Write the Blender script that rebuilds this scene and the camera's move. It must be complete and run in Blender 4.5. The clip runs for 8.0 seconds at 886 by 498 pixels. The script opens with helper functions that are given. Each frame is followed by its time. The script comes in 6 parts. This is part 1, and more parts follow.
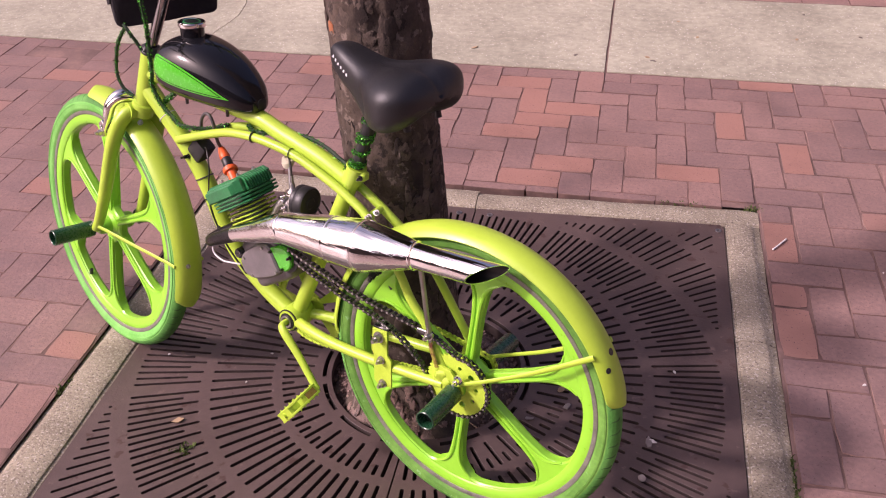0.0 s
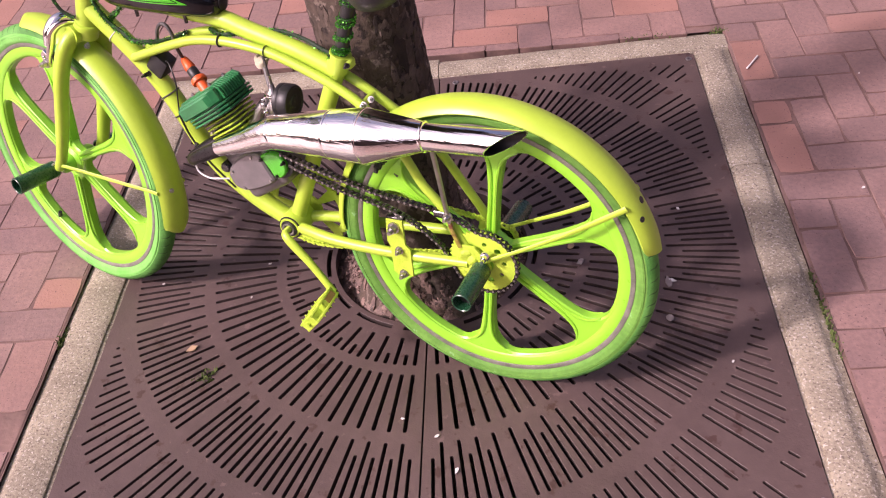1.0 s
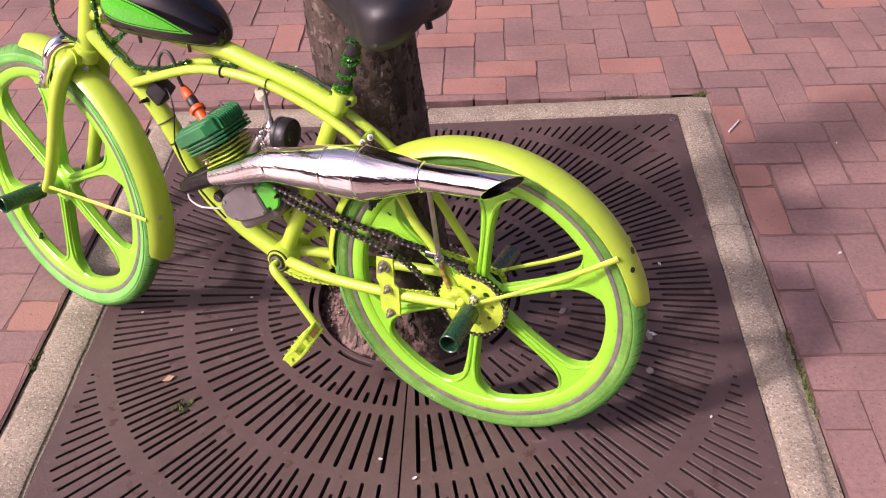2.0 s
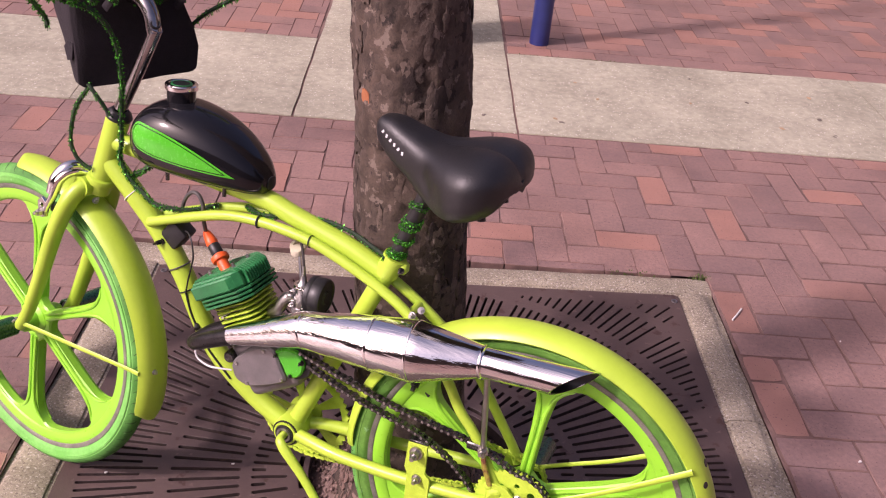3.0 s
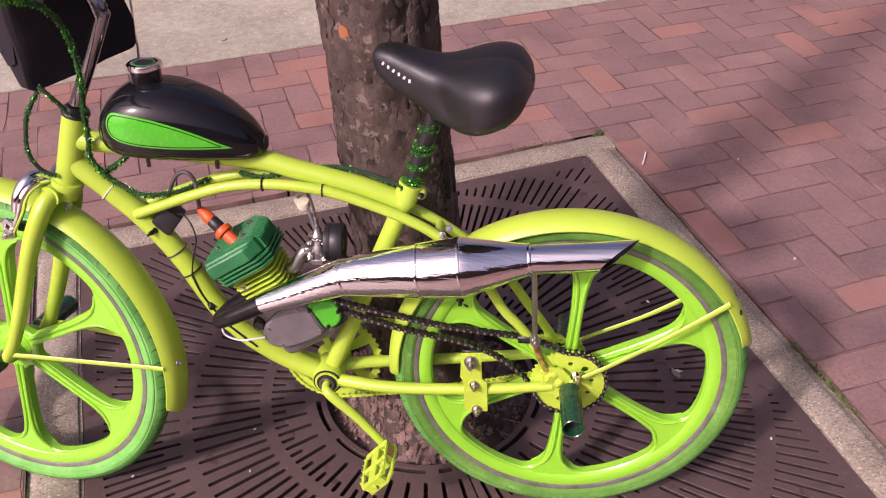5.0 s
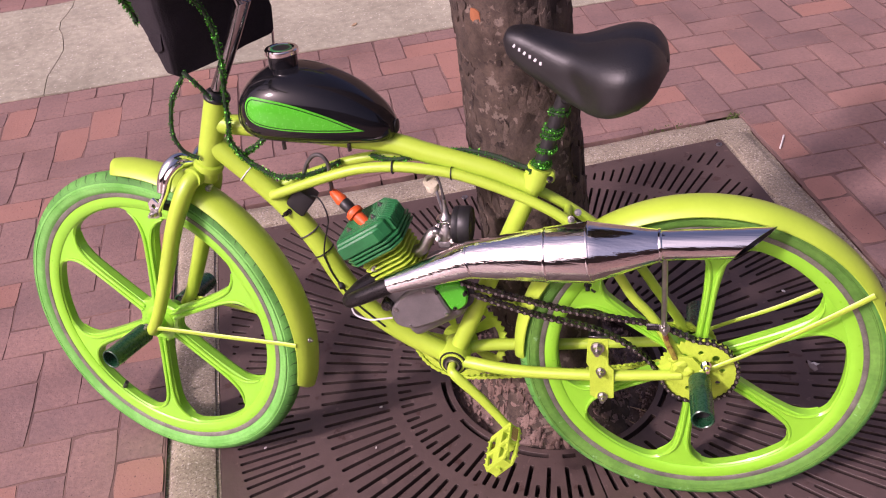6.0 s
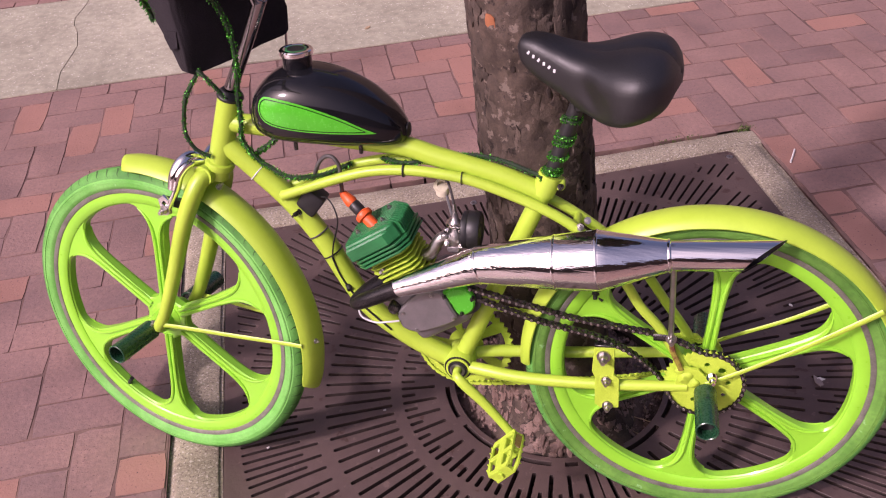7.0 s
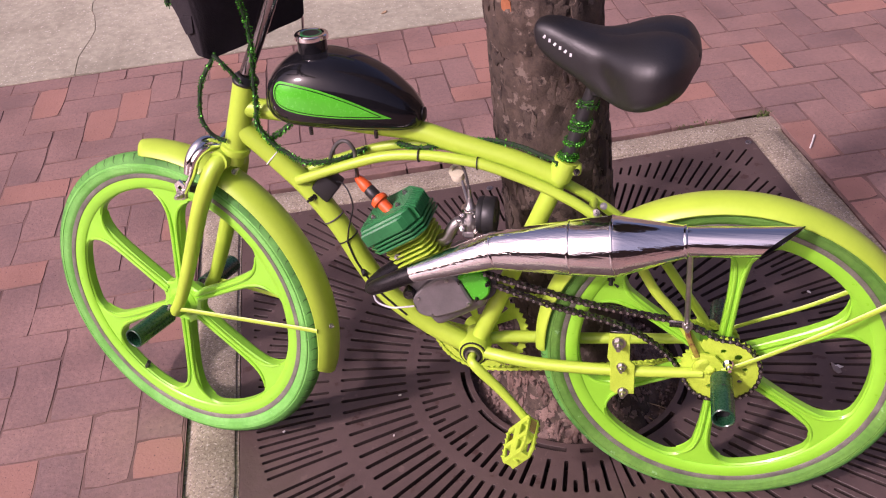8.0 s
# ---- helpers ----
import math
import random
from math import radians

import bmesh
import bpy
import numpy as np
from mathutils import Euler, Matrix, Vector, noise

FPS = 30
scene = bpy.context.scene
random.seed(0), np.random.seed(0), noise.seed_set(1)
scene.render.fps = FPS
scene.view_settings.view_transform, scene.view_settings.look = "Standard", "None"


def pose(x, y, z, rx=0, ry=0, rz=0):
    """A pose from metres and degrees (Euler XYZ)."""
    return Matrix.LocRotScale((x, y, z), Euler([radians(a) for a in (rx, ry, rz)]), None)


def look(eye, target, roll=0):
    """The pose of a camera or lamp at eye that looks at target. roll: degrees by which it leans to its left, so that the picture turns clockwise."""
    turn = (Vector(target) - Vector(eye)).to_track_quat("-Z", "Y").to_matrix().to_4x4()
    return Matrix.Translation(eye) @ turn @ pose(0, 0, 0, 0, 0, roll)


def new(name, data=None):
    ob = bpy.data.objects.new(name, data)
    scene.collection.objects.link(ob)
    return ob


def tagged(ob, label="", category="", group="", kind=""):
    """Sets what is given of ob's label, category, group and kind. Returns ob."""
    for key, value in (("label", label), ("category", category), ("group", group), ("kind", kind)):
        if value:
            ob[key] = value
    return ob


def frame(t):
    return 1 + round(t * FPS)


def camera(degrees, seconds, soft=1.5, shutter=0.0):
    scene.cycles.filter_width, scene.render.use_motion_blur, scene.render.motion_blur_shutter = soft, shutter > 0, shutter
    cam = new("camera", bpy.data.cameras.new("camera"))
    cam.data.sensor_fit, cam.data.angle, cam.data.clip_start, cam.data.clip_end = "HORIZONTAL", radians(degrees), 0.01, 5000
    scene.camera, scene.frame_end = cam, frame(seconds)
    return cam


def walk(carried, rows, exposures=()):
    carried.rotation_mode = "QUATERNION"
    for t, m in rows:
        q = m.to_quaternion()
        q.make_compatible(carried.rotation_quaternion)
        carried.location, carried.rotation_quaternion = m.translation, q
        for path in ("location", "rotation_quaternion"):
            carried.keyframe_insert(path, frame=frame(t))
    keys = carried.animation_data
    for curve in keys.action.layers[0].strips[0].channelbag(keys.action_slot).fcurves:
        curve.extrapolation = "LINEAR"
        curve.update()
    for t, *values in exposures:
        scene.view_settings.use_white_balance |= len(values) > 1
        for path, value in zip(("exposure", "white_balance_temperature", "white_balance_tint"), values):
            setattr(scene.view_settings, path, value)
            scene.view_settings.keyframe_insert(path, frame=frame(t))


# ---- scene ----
from mathutils import geometry as mathutils_geometry

cam = camera(50.97, 8.0, soft=1.1)
PATH = [
    (0, (-0.4620, -2.6061, 1.5982), (-0.8015, -1.0043, 0.4497), -1.52),
    (0.5, (-0.5809, -2.5680, 1.5748), (-0.8120, -1.0636, 0.2774), -3.27),
    (1, (-0.6240, -2.5611, 1.5755), (-0.8165, -1.1167, 0.2056), -8.97),
    (1.2, (-0.6305, -2.5704, 1.5767), (-0.7807, -1.1125, 0.2158), -6.74),
    (2.3, (-0.7255, -2.5823, 1.5686), (-0.7919, -0.9938, 0.3552), -1.80),
    (2.5, (-0.7786, -2.5564, 1.5585), (-0.7072, -0.9069, 0.4297), 1.11),
    (3, (-0.9316, -2.4119, 1.5331), (-0.8530, -0.7147, 0.4780), 5.50),
    (3.5, (-1.0219, -2.3088, 1.5276), (-0.9527, -0.7513, 0.2747), -1.78),
    (4, (-1.1444, -2.3379, 1.5522), (-0.8984, -0.8090, 0.2865), -3.60),
    (4.2, (-1.2017, -2.3451, 1.5511), (-0.8333, -0.8341, 0.2936), -2.17),
    (5.3, (-1.2889, -2.3692, 1.5685), (-0.8180, -0.8419, 0.3662), -1.28),
    (5.5, (-1.2883, -2.3644, 1.5671), (-0.9686, -0.7971, 0.3666), -4.34),
    (6, (-1.2953, -2.3644, 1.5653), (-1.0888, -0.8057, 0.3293), -6.24),
    (6.5, (-1.2980, -2.3671, 1.5670), (-1.0937, -0.8066, 0.3329), -5.41),
    (7, (-1.3003, -2.3645, 1.5650), (-1.1042, -0.7968, 0.3386), -4.94),
    (7.5, (-1.2999, -2.3620, 1.5609), (-1.1412, -0.8011, 0.3206), -5.87),
    (8, (-1.2970, -2.3630, 1.5620), (-1.1417, -0.8075, 0.3144), -5.67),
]
EXPOSURES = [(0.0, 0.07, 6420, 42), (0.5, 0.23, 6420, 42), (1.0, 0.3, 6420, 42), (2.5, 0.13, 6420, 42), (3.5, -0.05, 6420, 42), (4.0, -0.16, 6420, 42), (5.5, -0.04, 6330, 45), (6.5, -0.1, 6300, 46), (7.5, -0.11, 6300, 46), (8.0, -0.1, 6300, 46)]
walk(cam, [(t, look(eye, target, roll)) for t, eye, target, roll in PATH], exposures=EXPOSURES)

# ---- world, sun ----
world = bpy.data.worlds.new("sky")
scene.world = world
world.use_nodes = True
wn = world.node_tree.nodes
sky = wn.new("ShaderNodeTexSky")
sky.sky_type = 'NISHITA'
sky.sun_disc = False
SUN_DIR = Vector((1.10, 0.565, -1.0)).normalized()
sky.sun_elevation = math.asin(-SUN_DIR.z)
sky.sun_rotation = math.atan2(-SUN_DIR.x, -SUN_DIR.y)
sky.air_density, sky.dust_density = 0.75, 8.5
wn["Background"].inputs["Strength"].default_value = 0.143
world.node_tree.links.new(sky.outputs[0], wn["Background"].inputs["Color"])
sun_data = bpy.data.lights.new("sun", 'SUN')
sun_data.energy, sun_data.angle, sun_data.color = 2.95, radians(3.8), (1.0, 0.95, 0.88)
sun = new("sun", sun_data)
sun.matrix_world = Matrix.Translation((-5, -4, 7)) @ SUN_DIR.to_track_quat("-Z", "Y").to_matrix().to_4x4()


# ---- materials ----
def surface(name, a, b, scale=8.0, rough=0.5, metal=0.0, bump=0.0, bump_scale=60.0, fine=0.25, coat=0.0,
            rand="", rand_amount=0.0, rough_var=0.12, spots=None, spot_scale=30.0, spot_cut=0.62, stains=0.0, pick=None, pick_cut=0.85, pits=None, pit_scale=110.0, pit_cut=0.68, world_space=False, spec=0.5, streak=0.0):
    """A two-scale procedural surface between the colours a and b."""
    m = bpy.data.materials.new(name)
    m.use_nodes = True
    n, l = m.node_tree.nodes, m.node_tree.links
    bsdf = n["Principled BSDF"]
    co = n.new("ShaderNodeNewGeometry").outputs["Position"] if world_space else n.new("ShaderNodeTexCoord").outputs["Object"]
    bsdf.inputs["Specular IOR Level"].default_value = spec

    def noise_tex(s, detail, w=0.0):
        t = n.new("ShaderNodeTexNoise")
        t.inputs["Scale"].default_value, t.inputs["Detail"].default_value = s, detail
        t.inputs["Roughness"].default_value = 0.6
        l.new(co, t.inputs["Vector"])
        return t.outputs["Fac"]

    def math_node(op, x, y):
        t = n.new("ShaderNodeMath")
        t.operation = op
        for i, v in enumerate((x, y)):
            if isinstance(v, (int, float)):
                t.inputs[i].default_value = v
            else:
                l.new(v, t.inputs[i])
        return t.outputs[0]

    def mix(fac, x, y, kind='MIX'):
        t = n.new("ShaderNodeMix")
        t.data_type, t.blend_type = 'RGBA', kind
        for sock, v in ((t.inputs[0], fac), (t.inputs[6], x), (t.inputs[7], y)):
            if isinstance(v, (int, float)):
                sock.default_value = v
            elif isinstance(v, tuple):
                sock.default_value = (*v, 1)
            else:
                l.new(v, sock)
        return t.outputs[2]

    big, small = noise_tex(scale, 4), noise_tex(scale * 14, 3)
    ramp = n.new("ShaderNodeMapRange")
    ramp.inputs["From Min"].default_value, ramp.inputs["From Max"].default_value = 0.32, 0.68
    l.new(big, ramp.inputs["Value"])
    fac = ramp.outputs[0]
    if rand:
        r = n.new("ShaderNodeObjectInfo").outputs["Random"] if rand == "object" else n.new("ShaderNodeNewGeometry").outputs["Random Per Island"]
        fac = math_node('ADD', math_node('MULTIPLY', fac, 1 - rand_amount), math_node('MULTIPLY', r, rand_amount))
    col = mix(fac, a, b)
    col = mix(fine, col, mix(small, (0.25, 0.25, 0.25), (0.85, 0.85, 0.85)), 'OVERLAY')
    if pick:
        pk = n.new("ShaderNodeMapRange")
        pk.inputs["From Min"].default_value, pk.inputs["From Max"].default_value = pick_cut, pick_cut + 0.06
        l.new(r, pk.inputs["Value"])
        col = mix(pk.outputs[0], col, mix(fac, tuple(0.8 * c for c in pick), pick))
    if pits:
        pt = n.new("ShaderNodeMapRange")
        pt.inputs["From Min"].default_value, pt.inputs["From Max"].default_value = pit_cut, pit_cut + 0.04
        l.new(noise_tex(pit_scale, 5), pt.inputs["Value"])
        col = mix(pt.outputs[0], col, pits)
    if spots:
        sp = n.new("ShaderNodeMapRange")
        sp.inputs["From Min"].default_value, sp.inputs["From Max"].default_value = spot_cut, spot_cut + 0.05
        l.new(noise_tex(spot_scale, 5), sp.inputs["Value"])
        col = mix(sp.outputs[0], col, spots)
    if stains:
        st = n.new("ShaderNodeMapRange")
        st.inputs["From Min"].default_value, st.inputs["From Max"].default_value = 0.5, 0.75
        st.inputs["To Max"].default_value = stains
        l.new(noise_tex(scale * 0.35, 5), st.inputs["Value"])
        col = mix(st.outputs[0], col, (0.35, 0.33, 0.32), 'MULTIPLY')
    l.new(col, bsdf.inputs["Base Color"])
    l.new(math_node('ADD', math_node('MULTIPLY', small, 2 * rough_var), max(rough - rough_var, 0.0)), bsdf.inputs["Roughness"])
    bsdf.inputs["Metallic"].default_value = metal
    bsdf.inputs["Coat Weight"].default_value = coat
    if bump:
        bp = n.new("ShaderNodeBump")
        bp.inputs["Strength"].default_value, bp.inputs["Distance"].default_value = bump, 0.004
        l.new(math_node('ADD', noise_tex(bump_scale, 4), math_node('MULTIPLY', big, 0.6)), bp.inputs["Height"])
        l.new(bp.outputs[0], bsdf.inputs["Normal"])
    if streak:
        # long polishing marks that run ahead along the thing
        drawn = n.new("ShaderNodeMapping")
        drawn.inputs["Scale"].default_value = (5.0, 170.0, 170.0)
        l.new(co, drawn.inputs["Vector"])
        marks = n.new("ShaderNodeTexNoise")
        marks.inputs["Scale"].default_value, marks.inputs["Detail"].default_value = 1.0, 3
        l.new(drawn.outputs[0], marks.inputs["Vector"])
        bs = n.new("ShaderNodeBump")
        bs.inputs["Strength"].default_value, bs.inputs["Distance"].default_value = streak, 0.002
        l.new(marks.outputs["Fac"], bs.inputs["Height"])
        if bump:
            l.new(bp.outputs[0], bs.inputs["Normal"])
        l.new(bs.outputs[0], bsdf.inputs["Normal"])
    return m


YELLOW = surface("yellow_paint", (0.370, 0.566, 0.040), (0.426, 0.634, 0.052), 9, 0.38, fine=0.10, bump=0.06, bump_scale=180, coat=0.08, spots=(0.30, 0.30, 0.05), spot_scale=140, spot_cut=0.73)
YELLOW_ROUGH = surface("brushed_yellow_paint", (0.365, 0.55, 0.03), (0.46, 0.66, 0.05), 30, 0.6, fine=0.3, bump=0.4, bump_scale=150, spots=(0.12, 0.14, 0.04), spot_scale=80, spot_cut=0.70)
LIME = surface("lime_rim_paint", (0.225, 0.60, 0.026), (0.265, 0.68, 0.034), 7, 0.32, fine=0.08, bump=0.04, bump_scale=150, coat=0.2)
TYRE = surface("green_tyre_rubber", (0.10, 0.40, 0.055), (0.19, 0.55, 0.12), 14, 0.7, fine=0.35, bump=0.25, bump_scale=120, stains=0.35, spots=(0.26, 0.58, 0.20), spot_scale=45, spot_cut=0.66)
TYRE_OLD = surface("worn_dark_green_tyre_rubber", (0.046, 0.22, 0.028), (0.115, 0.39, 0.070), 11, 0.7, fine=0.45, bump=0.3, bump_scale=120, stains=0.5, spots=(0.24, 0.54, 0.19), spot_scale=40, spot_cut=0.68)
TYRE_WORN = surface("dusty_green_sidewall_rubber", (0.062, 0.205, 0.022), (0.140, 0.35, 0.050), 10, 0.75, fine=0.5, bump=0.3, bump_scale=110, stains=0.6, spots=(0.22, 0.46, 0.18), spot_scale=35, spot_cut=0.66)
TREAD = surface("dark_sipe_rubber", (0.030, 0.10, 0.022), (0.065, 0.20, 0.045), 25, 0.85, fine=0.5, bump=0.6, bump_scale=160, stains=0.6)
GREYRING = surface("grey_rim_edge", (0.13, 0.13, 0.105), (0.25, 0.245, 0.205), 24, 0.5, metal=0.35, fine=0.6, bump=0.2, bump_scale=180)
CHROME = surface("chrome", (0.80, 0.79, 0.76), (0.88, 0.87, 0.84), 6, 0.085, metal=1.0, fine=0.06, rough_var=0.05, bump=0.05, bump_scale=9)
EXHAUST = surface("streaked_chrome", (0.88, 0.87, 0.84), (0.95, 0.94, 0.91), 6, 0.07, metal=1.0, fine=0.06, rough_var=0.05, bump=0.04, bump_scale=9, streak=0.30)
DULL_CHROME = surface("dull_chrome", (0.30, 0.29, 0.29), (0.42, 0.41, 0.40), 14, 0.20, metal=1.0, fine=0.25)
STEEL = surface("dull_steel", (0.35, 0.34, 0.33), (0.5, 0.48, 0.46), 30, 0.35, metal=1.0, fine=0.3)
CASTING = surface("cast_aluminium", (0.20, 0.19, 0.19), (0.27, 0.25, 0.25), 25, 0.5, metal=0.6, fine=0.25, bump=0.12, bump_scale=220)
CHAIN = surface("oily_chain_steel", (0.028, 0.027, 0.027), (0.15, 0.145, 0.14), 90, 0.26, metal=0.9, fine=0.4)
BLACK = surface("black_plastic", (0.010, 0.010, 0.011), (0.018, 0.018, 0.019), 20, 0.45, fine=0.2)
GLOSS_BLACK = surface("gloss_black_paint", (0.006, 0.006, 0.007), (0.010, 0.010, 0.012), 12, 0.12, fine=0.1, coat=0.15, rough_var=0.06, spec=0.38)
HEADER = surface("burnt_black_header", (0.010, 0.009, 0.010), (0.026, 0.023, 0.024), 30, 0.30, metal=0.5, fine=0.4)
VINYL = surface("black_vinyl", (0.0065, 0.0065, 0.0075), (0.011, 0.0110, 0.0125), 18, 0.48, fine=0.3, bump=0.12, bump_scale=260, spec=0.62)
FABRIC = surface("black_fabric", (0.008, 0.006, 0.008), (0.015, 0.011, 0.015), 10, 0.9, fine=0.4, bump=0.35, bump_scale=320)
WHITE_INK = surface("white_ink", (0.65, 0.65, 0.66), (0.75, 0.75, 0.76), 40, 0.5)
GREEN_HEAD = surface("green_engine_enamel", (0.008, 0.135, 0.040), (0.016, 0.21, 0.062), 20, 0.33, fine=0.2, bump=0.1, bump_scale=160, coat=0.2)
GREEN_PANEL = surface("bright_green_enamel", (0.045, 0.44, 0.015), (0.055, 0.50, 0.022), 12, 0.25, fine=0.06, coat=0.3)
PEG_GREEN = surface("dark_green_peg_enamel", (0.006, 0.048, 0.020), (0.010, 0.068, 0.029), 16, 0.28, fine=0.2, coat=0.3, spots=(0.03, 0.04, 0.035), spot_scale=90, spot_cut=0.7)
ORANGE = surface("orange_rubber", (0.72, 0.09, 0.015), (0.80, 0.12, 0.02), 20, 0.45, fine=0.15)
TINSEL = surface("green_foil_tinsel", (0.003, 0.042, 0.003), (0.085, 0.58, 0.035), 300, 0.25, metal=0.5, fine=0.3, rand="island", rand_amount=0.8)
CORE = surface("dark_garland_core", (0.006, 0.02, 0.008), (0.012, 0.035, 0.012), 60, 0.7, fine=0.3)
AMBER = surface("amber_reflector", (0.20, 0.13, 0.03), (0.28, 0.19, 0.05), 60, 0.25, fine=0.3, coat=0.3)
CREAM = surface("cream_plastic", (0.55, 0.50, 0.36), (0.62, 0.57, 0.42), 20, 0.5)
GREY_CABLE = surface("grey_ignition_cable", (0.06, 0.055, 0.055), (0.09, 0.085, 0.08), 40, 0.5)
RUST = surface("scraped_red_bracket", (0.10, 0.02, 0.012), (0.30, 0.30, 0.03), 90, 0.6, fine=0.4)
IRON = surface("weathered_cast_iron", (0.073, 0.048, 0.0415), (0.106, 0.0715, 0.0620), 3.5, 0.50, metal=0.0, fine=0.35, bump=0.25, bump_scale=140, stains=0.25, spots=(0.135, 0.092, 0.080), spot_scale=38, spot_cut=0.64, pits=(0.062, 0.032, 0.025), pit_scale=22, pit_cut=0.62)
# darker iron: the shade inside the grate slots is put into this colour
IRON_SHADE = surface("slot_shade_iron", (0.024, 0.014, 0.012), (0.050, 0.032, 0.027), 30, 0.95, fine=0.4)
KERB = surface("exposed_aggregate_concrete", (0.215, 0.184, 0.130), (0.335, 0.295, 0.212), 9, 0.66, fine=0.85, bump=0.6, bump_scale=110, pits=(0.14, 0.11, 0.085), pit_scale=170, pit_cut=0.57, spots=(0.50, 0.455, 0.385), spot_scale=160, spot_cut=0.57, stains=0.45)
CONCRETE = surface("worn_pavement_concrete", (0.258, 0.246, 0.180), (0.385, 0.372, 0.277), 2.2, 0.85, fine=0.8, bump=0.35, bump_scale=90, spots=(0.76, 0.71, 0.62), spot_scale=120, spot_cut=0.625, stains=0.5, pits=(0.30, 0.25, 0.20), pit_scale=130, pit_cut=0.66)
JOINT_EDGE = surface("dirty_brick_edge", (0.080, 0.050, 0.043), (0.235, 0.140, 0.117), 6.0, 0.95, fine=0.5, world_space=True)
JOINT = surface("joint_dirt", (0.082, 0.052, 0.044), (0.250, 0.152, 0.127), 5.0, 0.95, fine=0.5, bump=0.5)
JOINT_SAND = surface("reddish_joint_sand", (0.105, 0.066, 0.056), (0.27, 0.168, 0.140), 5.0, 0.95, fine=0.5, bump=0.4)
SOIL = surface("dark_soil", (0.090, 0.060, 0.050), (0.25, 0.170, 0.142), 14, 0.95, fine=0.7, bump=1.0, bump_scale=60, spots=(0.16, 0.12, 0.09), spot_scale=60, spot_cut=0.66)
BRICK = surface("red_paving_brick", (0.170, 0.110, 0.100), (0.312, 0.188, 0.154), 5.5, 0.47, spec=0.75, fine=0.8, bump=0.35, bump_scale=120, rand="object", rand_amount=0.55, stains=0.6, spots=(0.15, 0.072, 0.066), spot_scale=26, spot_cut=0.74, pick=(0.355, 0.187, 0.142), pick_cut=0.84, pits=(0.10, 0.05, 0.046), pit_scale=150, pit_cut=0.622, world_space=True)
BRICK_MASS = surface("red_paving_brick_mass", (0.170, 0.110, 0.100), (0.312, 0.188, 0.154), 5.5, 0.47, spec=0.75, fine=0.8, bump=0.35, bump_scale=120, rand="island", rand_amount=0.55, stains=0.6, spots=(0.15, 0.072, 0.066), spot_scale=26, spot_cut=0.74, pick=(0.355, 0.187, 0.142), pick_cut=0.84, pits=(0.10, 0.05, 0.046), pit_scale=150, pit_cut=0.622, world_space=True)
BARK = surface("flaking_bark", (0.028, 0.019, 0.014), (0.088, 0.062, 0.046), 19, 0.9, fine=0.95, bump=0.9, bump_scale=55, spots=(0.018, 0.012, 0.009), spot_scale=26, spot_cut=0.575, pits=(0.165, 0.128, 0.102), pit_scale=40, pit_cut=0.58)
BARK_FLAKE = surface("bark_flake", (0.030, 0.020, 0.015), (0.125, 0.092, 0.071), 26, 0.9, fine=0.9, bump=0.9, bump_scale=70, rand="island", rand_amount=0.5, pits=(0.036, 0.025, 0.02), pit_scale=70, pit_cut=0.57)
ROOT = surface("crumbling_root_bark", (0.070, 0.042, 0.033), (0.25, 0.165, 0.132), 30, 0.62, fine=0.9, bump=1.0, bump_scale=90, rand="island", rand_amount=0.6, pits=(0.045, 0.028, 0.022), pit_scale=70, pit_cut=0.58)
BARK_SCAR = surface("dark_bark_scar", (0.018, 0.012, 0.010), (0.04, 0.026, 0.02), 25, 0.95, fine=0.5, bump=1.0)
BARK_FRESH = surface("fresh_orange_bark", (0.26, 0.090, 0.035), (0.34, 0.125, 0.05), 40, 0.85, fine=0.4, bump=0.4)
BLUE = surface("dark_blue_post_paint", (0.014, 0.022, 0.11), (0.02, 0.03, 0.15), 8, 0.4, fine=0.2, coat=0.1)
BIN = surface("black_bin_metal", (0.010, 0.009, 0.010), (0.02, 0.018, 0.018), 10, 0.5, fine=0.2)
MULCH = surface("crumbled_mulch", (0.085, 0.054, 0.044), (0.33, 0.225, 0.19), 50, 0.9, fine=0.5, rand="island", rand_amount=0.8)
LITTER = surface("white_litter", (0.60, 0.58, 0.54), (0.74, 0.72, 0.68), 60, 0.7)
WRAPPER = surface("trodden_grey_paper", (0.17, 0.14, 0.13), (0.27, 0.235, 0.22), 40, 0.75, fine=0.4)
GUM = surface("trodden_gum", (0.095, 0.078, 0.062), (0.14, 0.118, 0.096), 60, 0.8, fine=0.3)
MOSS = surface("moss", (0.05, 0.085, 0.02), (0.11, 0.15, 0.035), 70, 0.95, fine=0.5, rand="island", rand_amount=0.6)
# wall colours for the added backdrop; the dark one darkens chrome reflections
SHADED = surface("dark_backdrop_wall", (0.065, 0.045, 0.036), (0.13, 0.090, 0.072), 1.2, 0.85, fine=0.5, bump=0.3, stains=0.5)
STUCCO = surface("tan_backdrop_wall", (0.22, 0.17, 0.13), (0.30, 0.24, 0.19), 0.8, 0.9, fine=0.4, bump=0.3, stains=0.4)
LEAF = surface("dry_leaf", (0.30, 0.20, 0.11), (0.42, 0.30, 0.18), 60, 0.8, rand="island", rand_amount=0.6)


# ---- mesh helpers ----
def mesh_object(name, bm, material, smooth=True):
    me = bpy.data.meshes.new(name)
    bmesh.ops.recalc_face_normals(bm, faces=bm.faces)
    bm.to_mesh(me)
    bm.free()
    if smooth:
        me.polygons.foreach_set("use_smooth", [True] * len(me.polygons))
        me.set_sharp_from_angle(angle=radians(38))
    me.materials.append(material)
    return new(name, me)


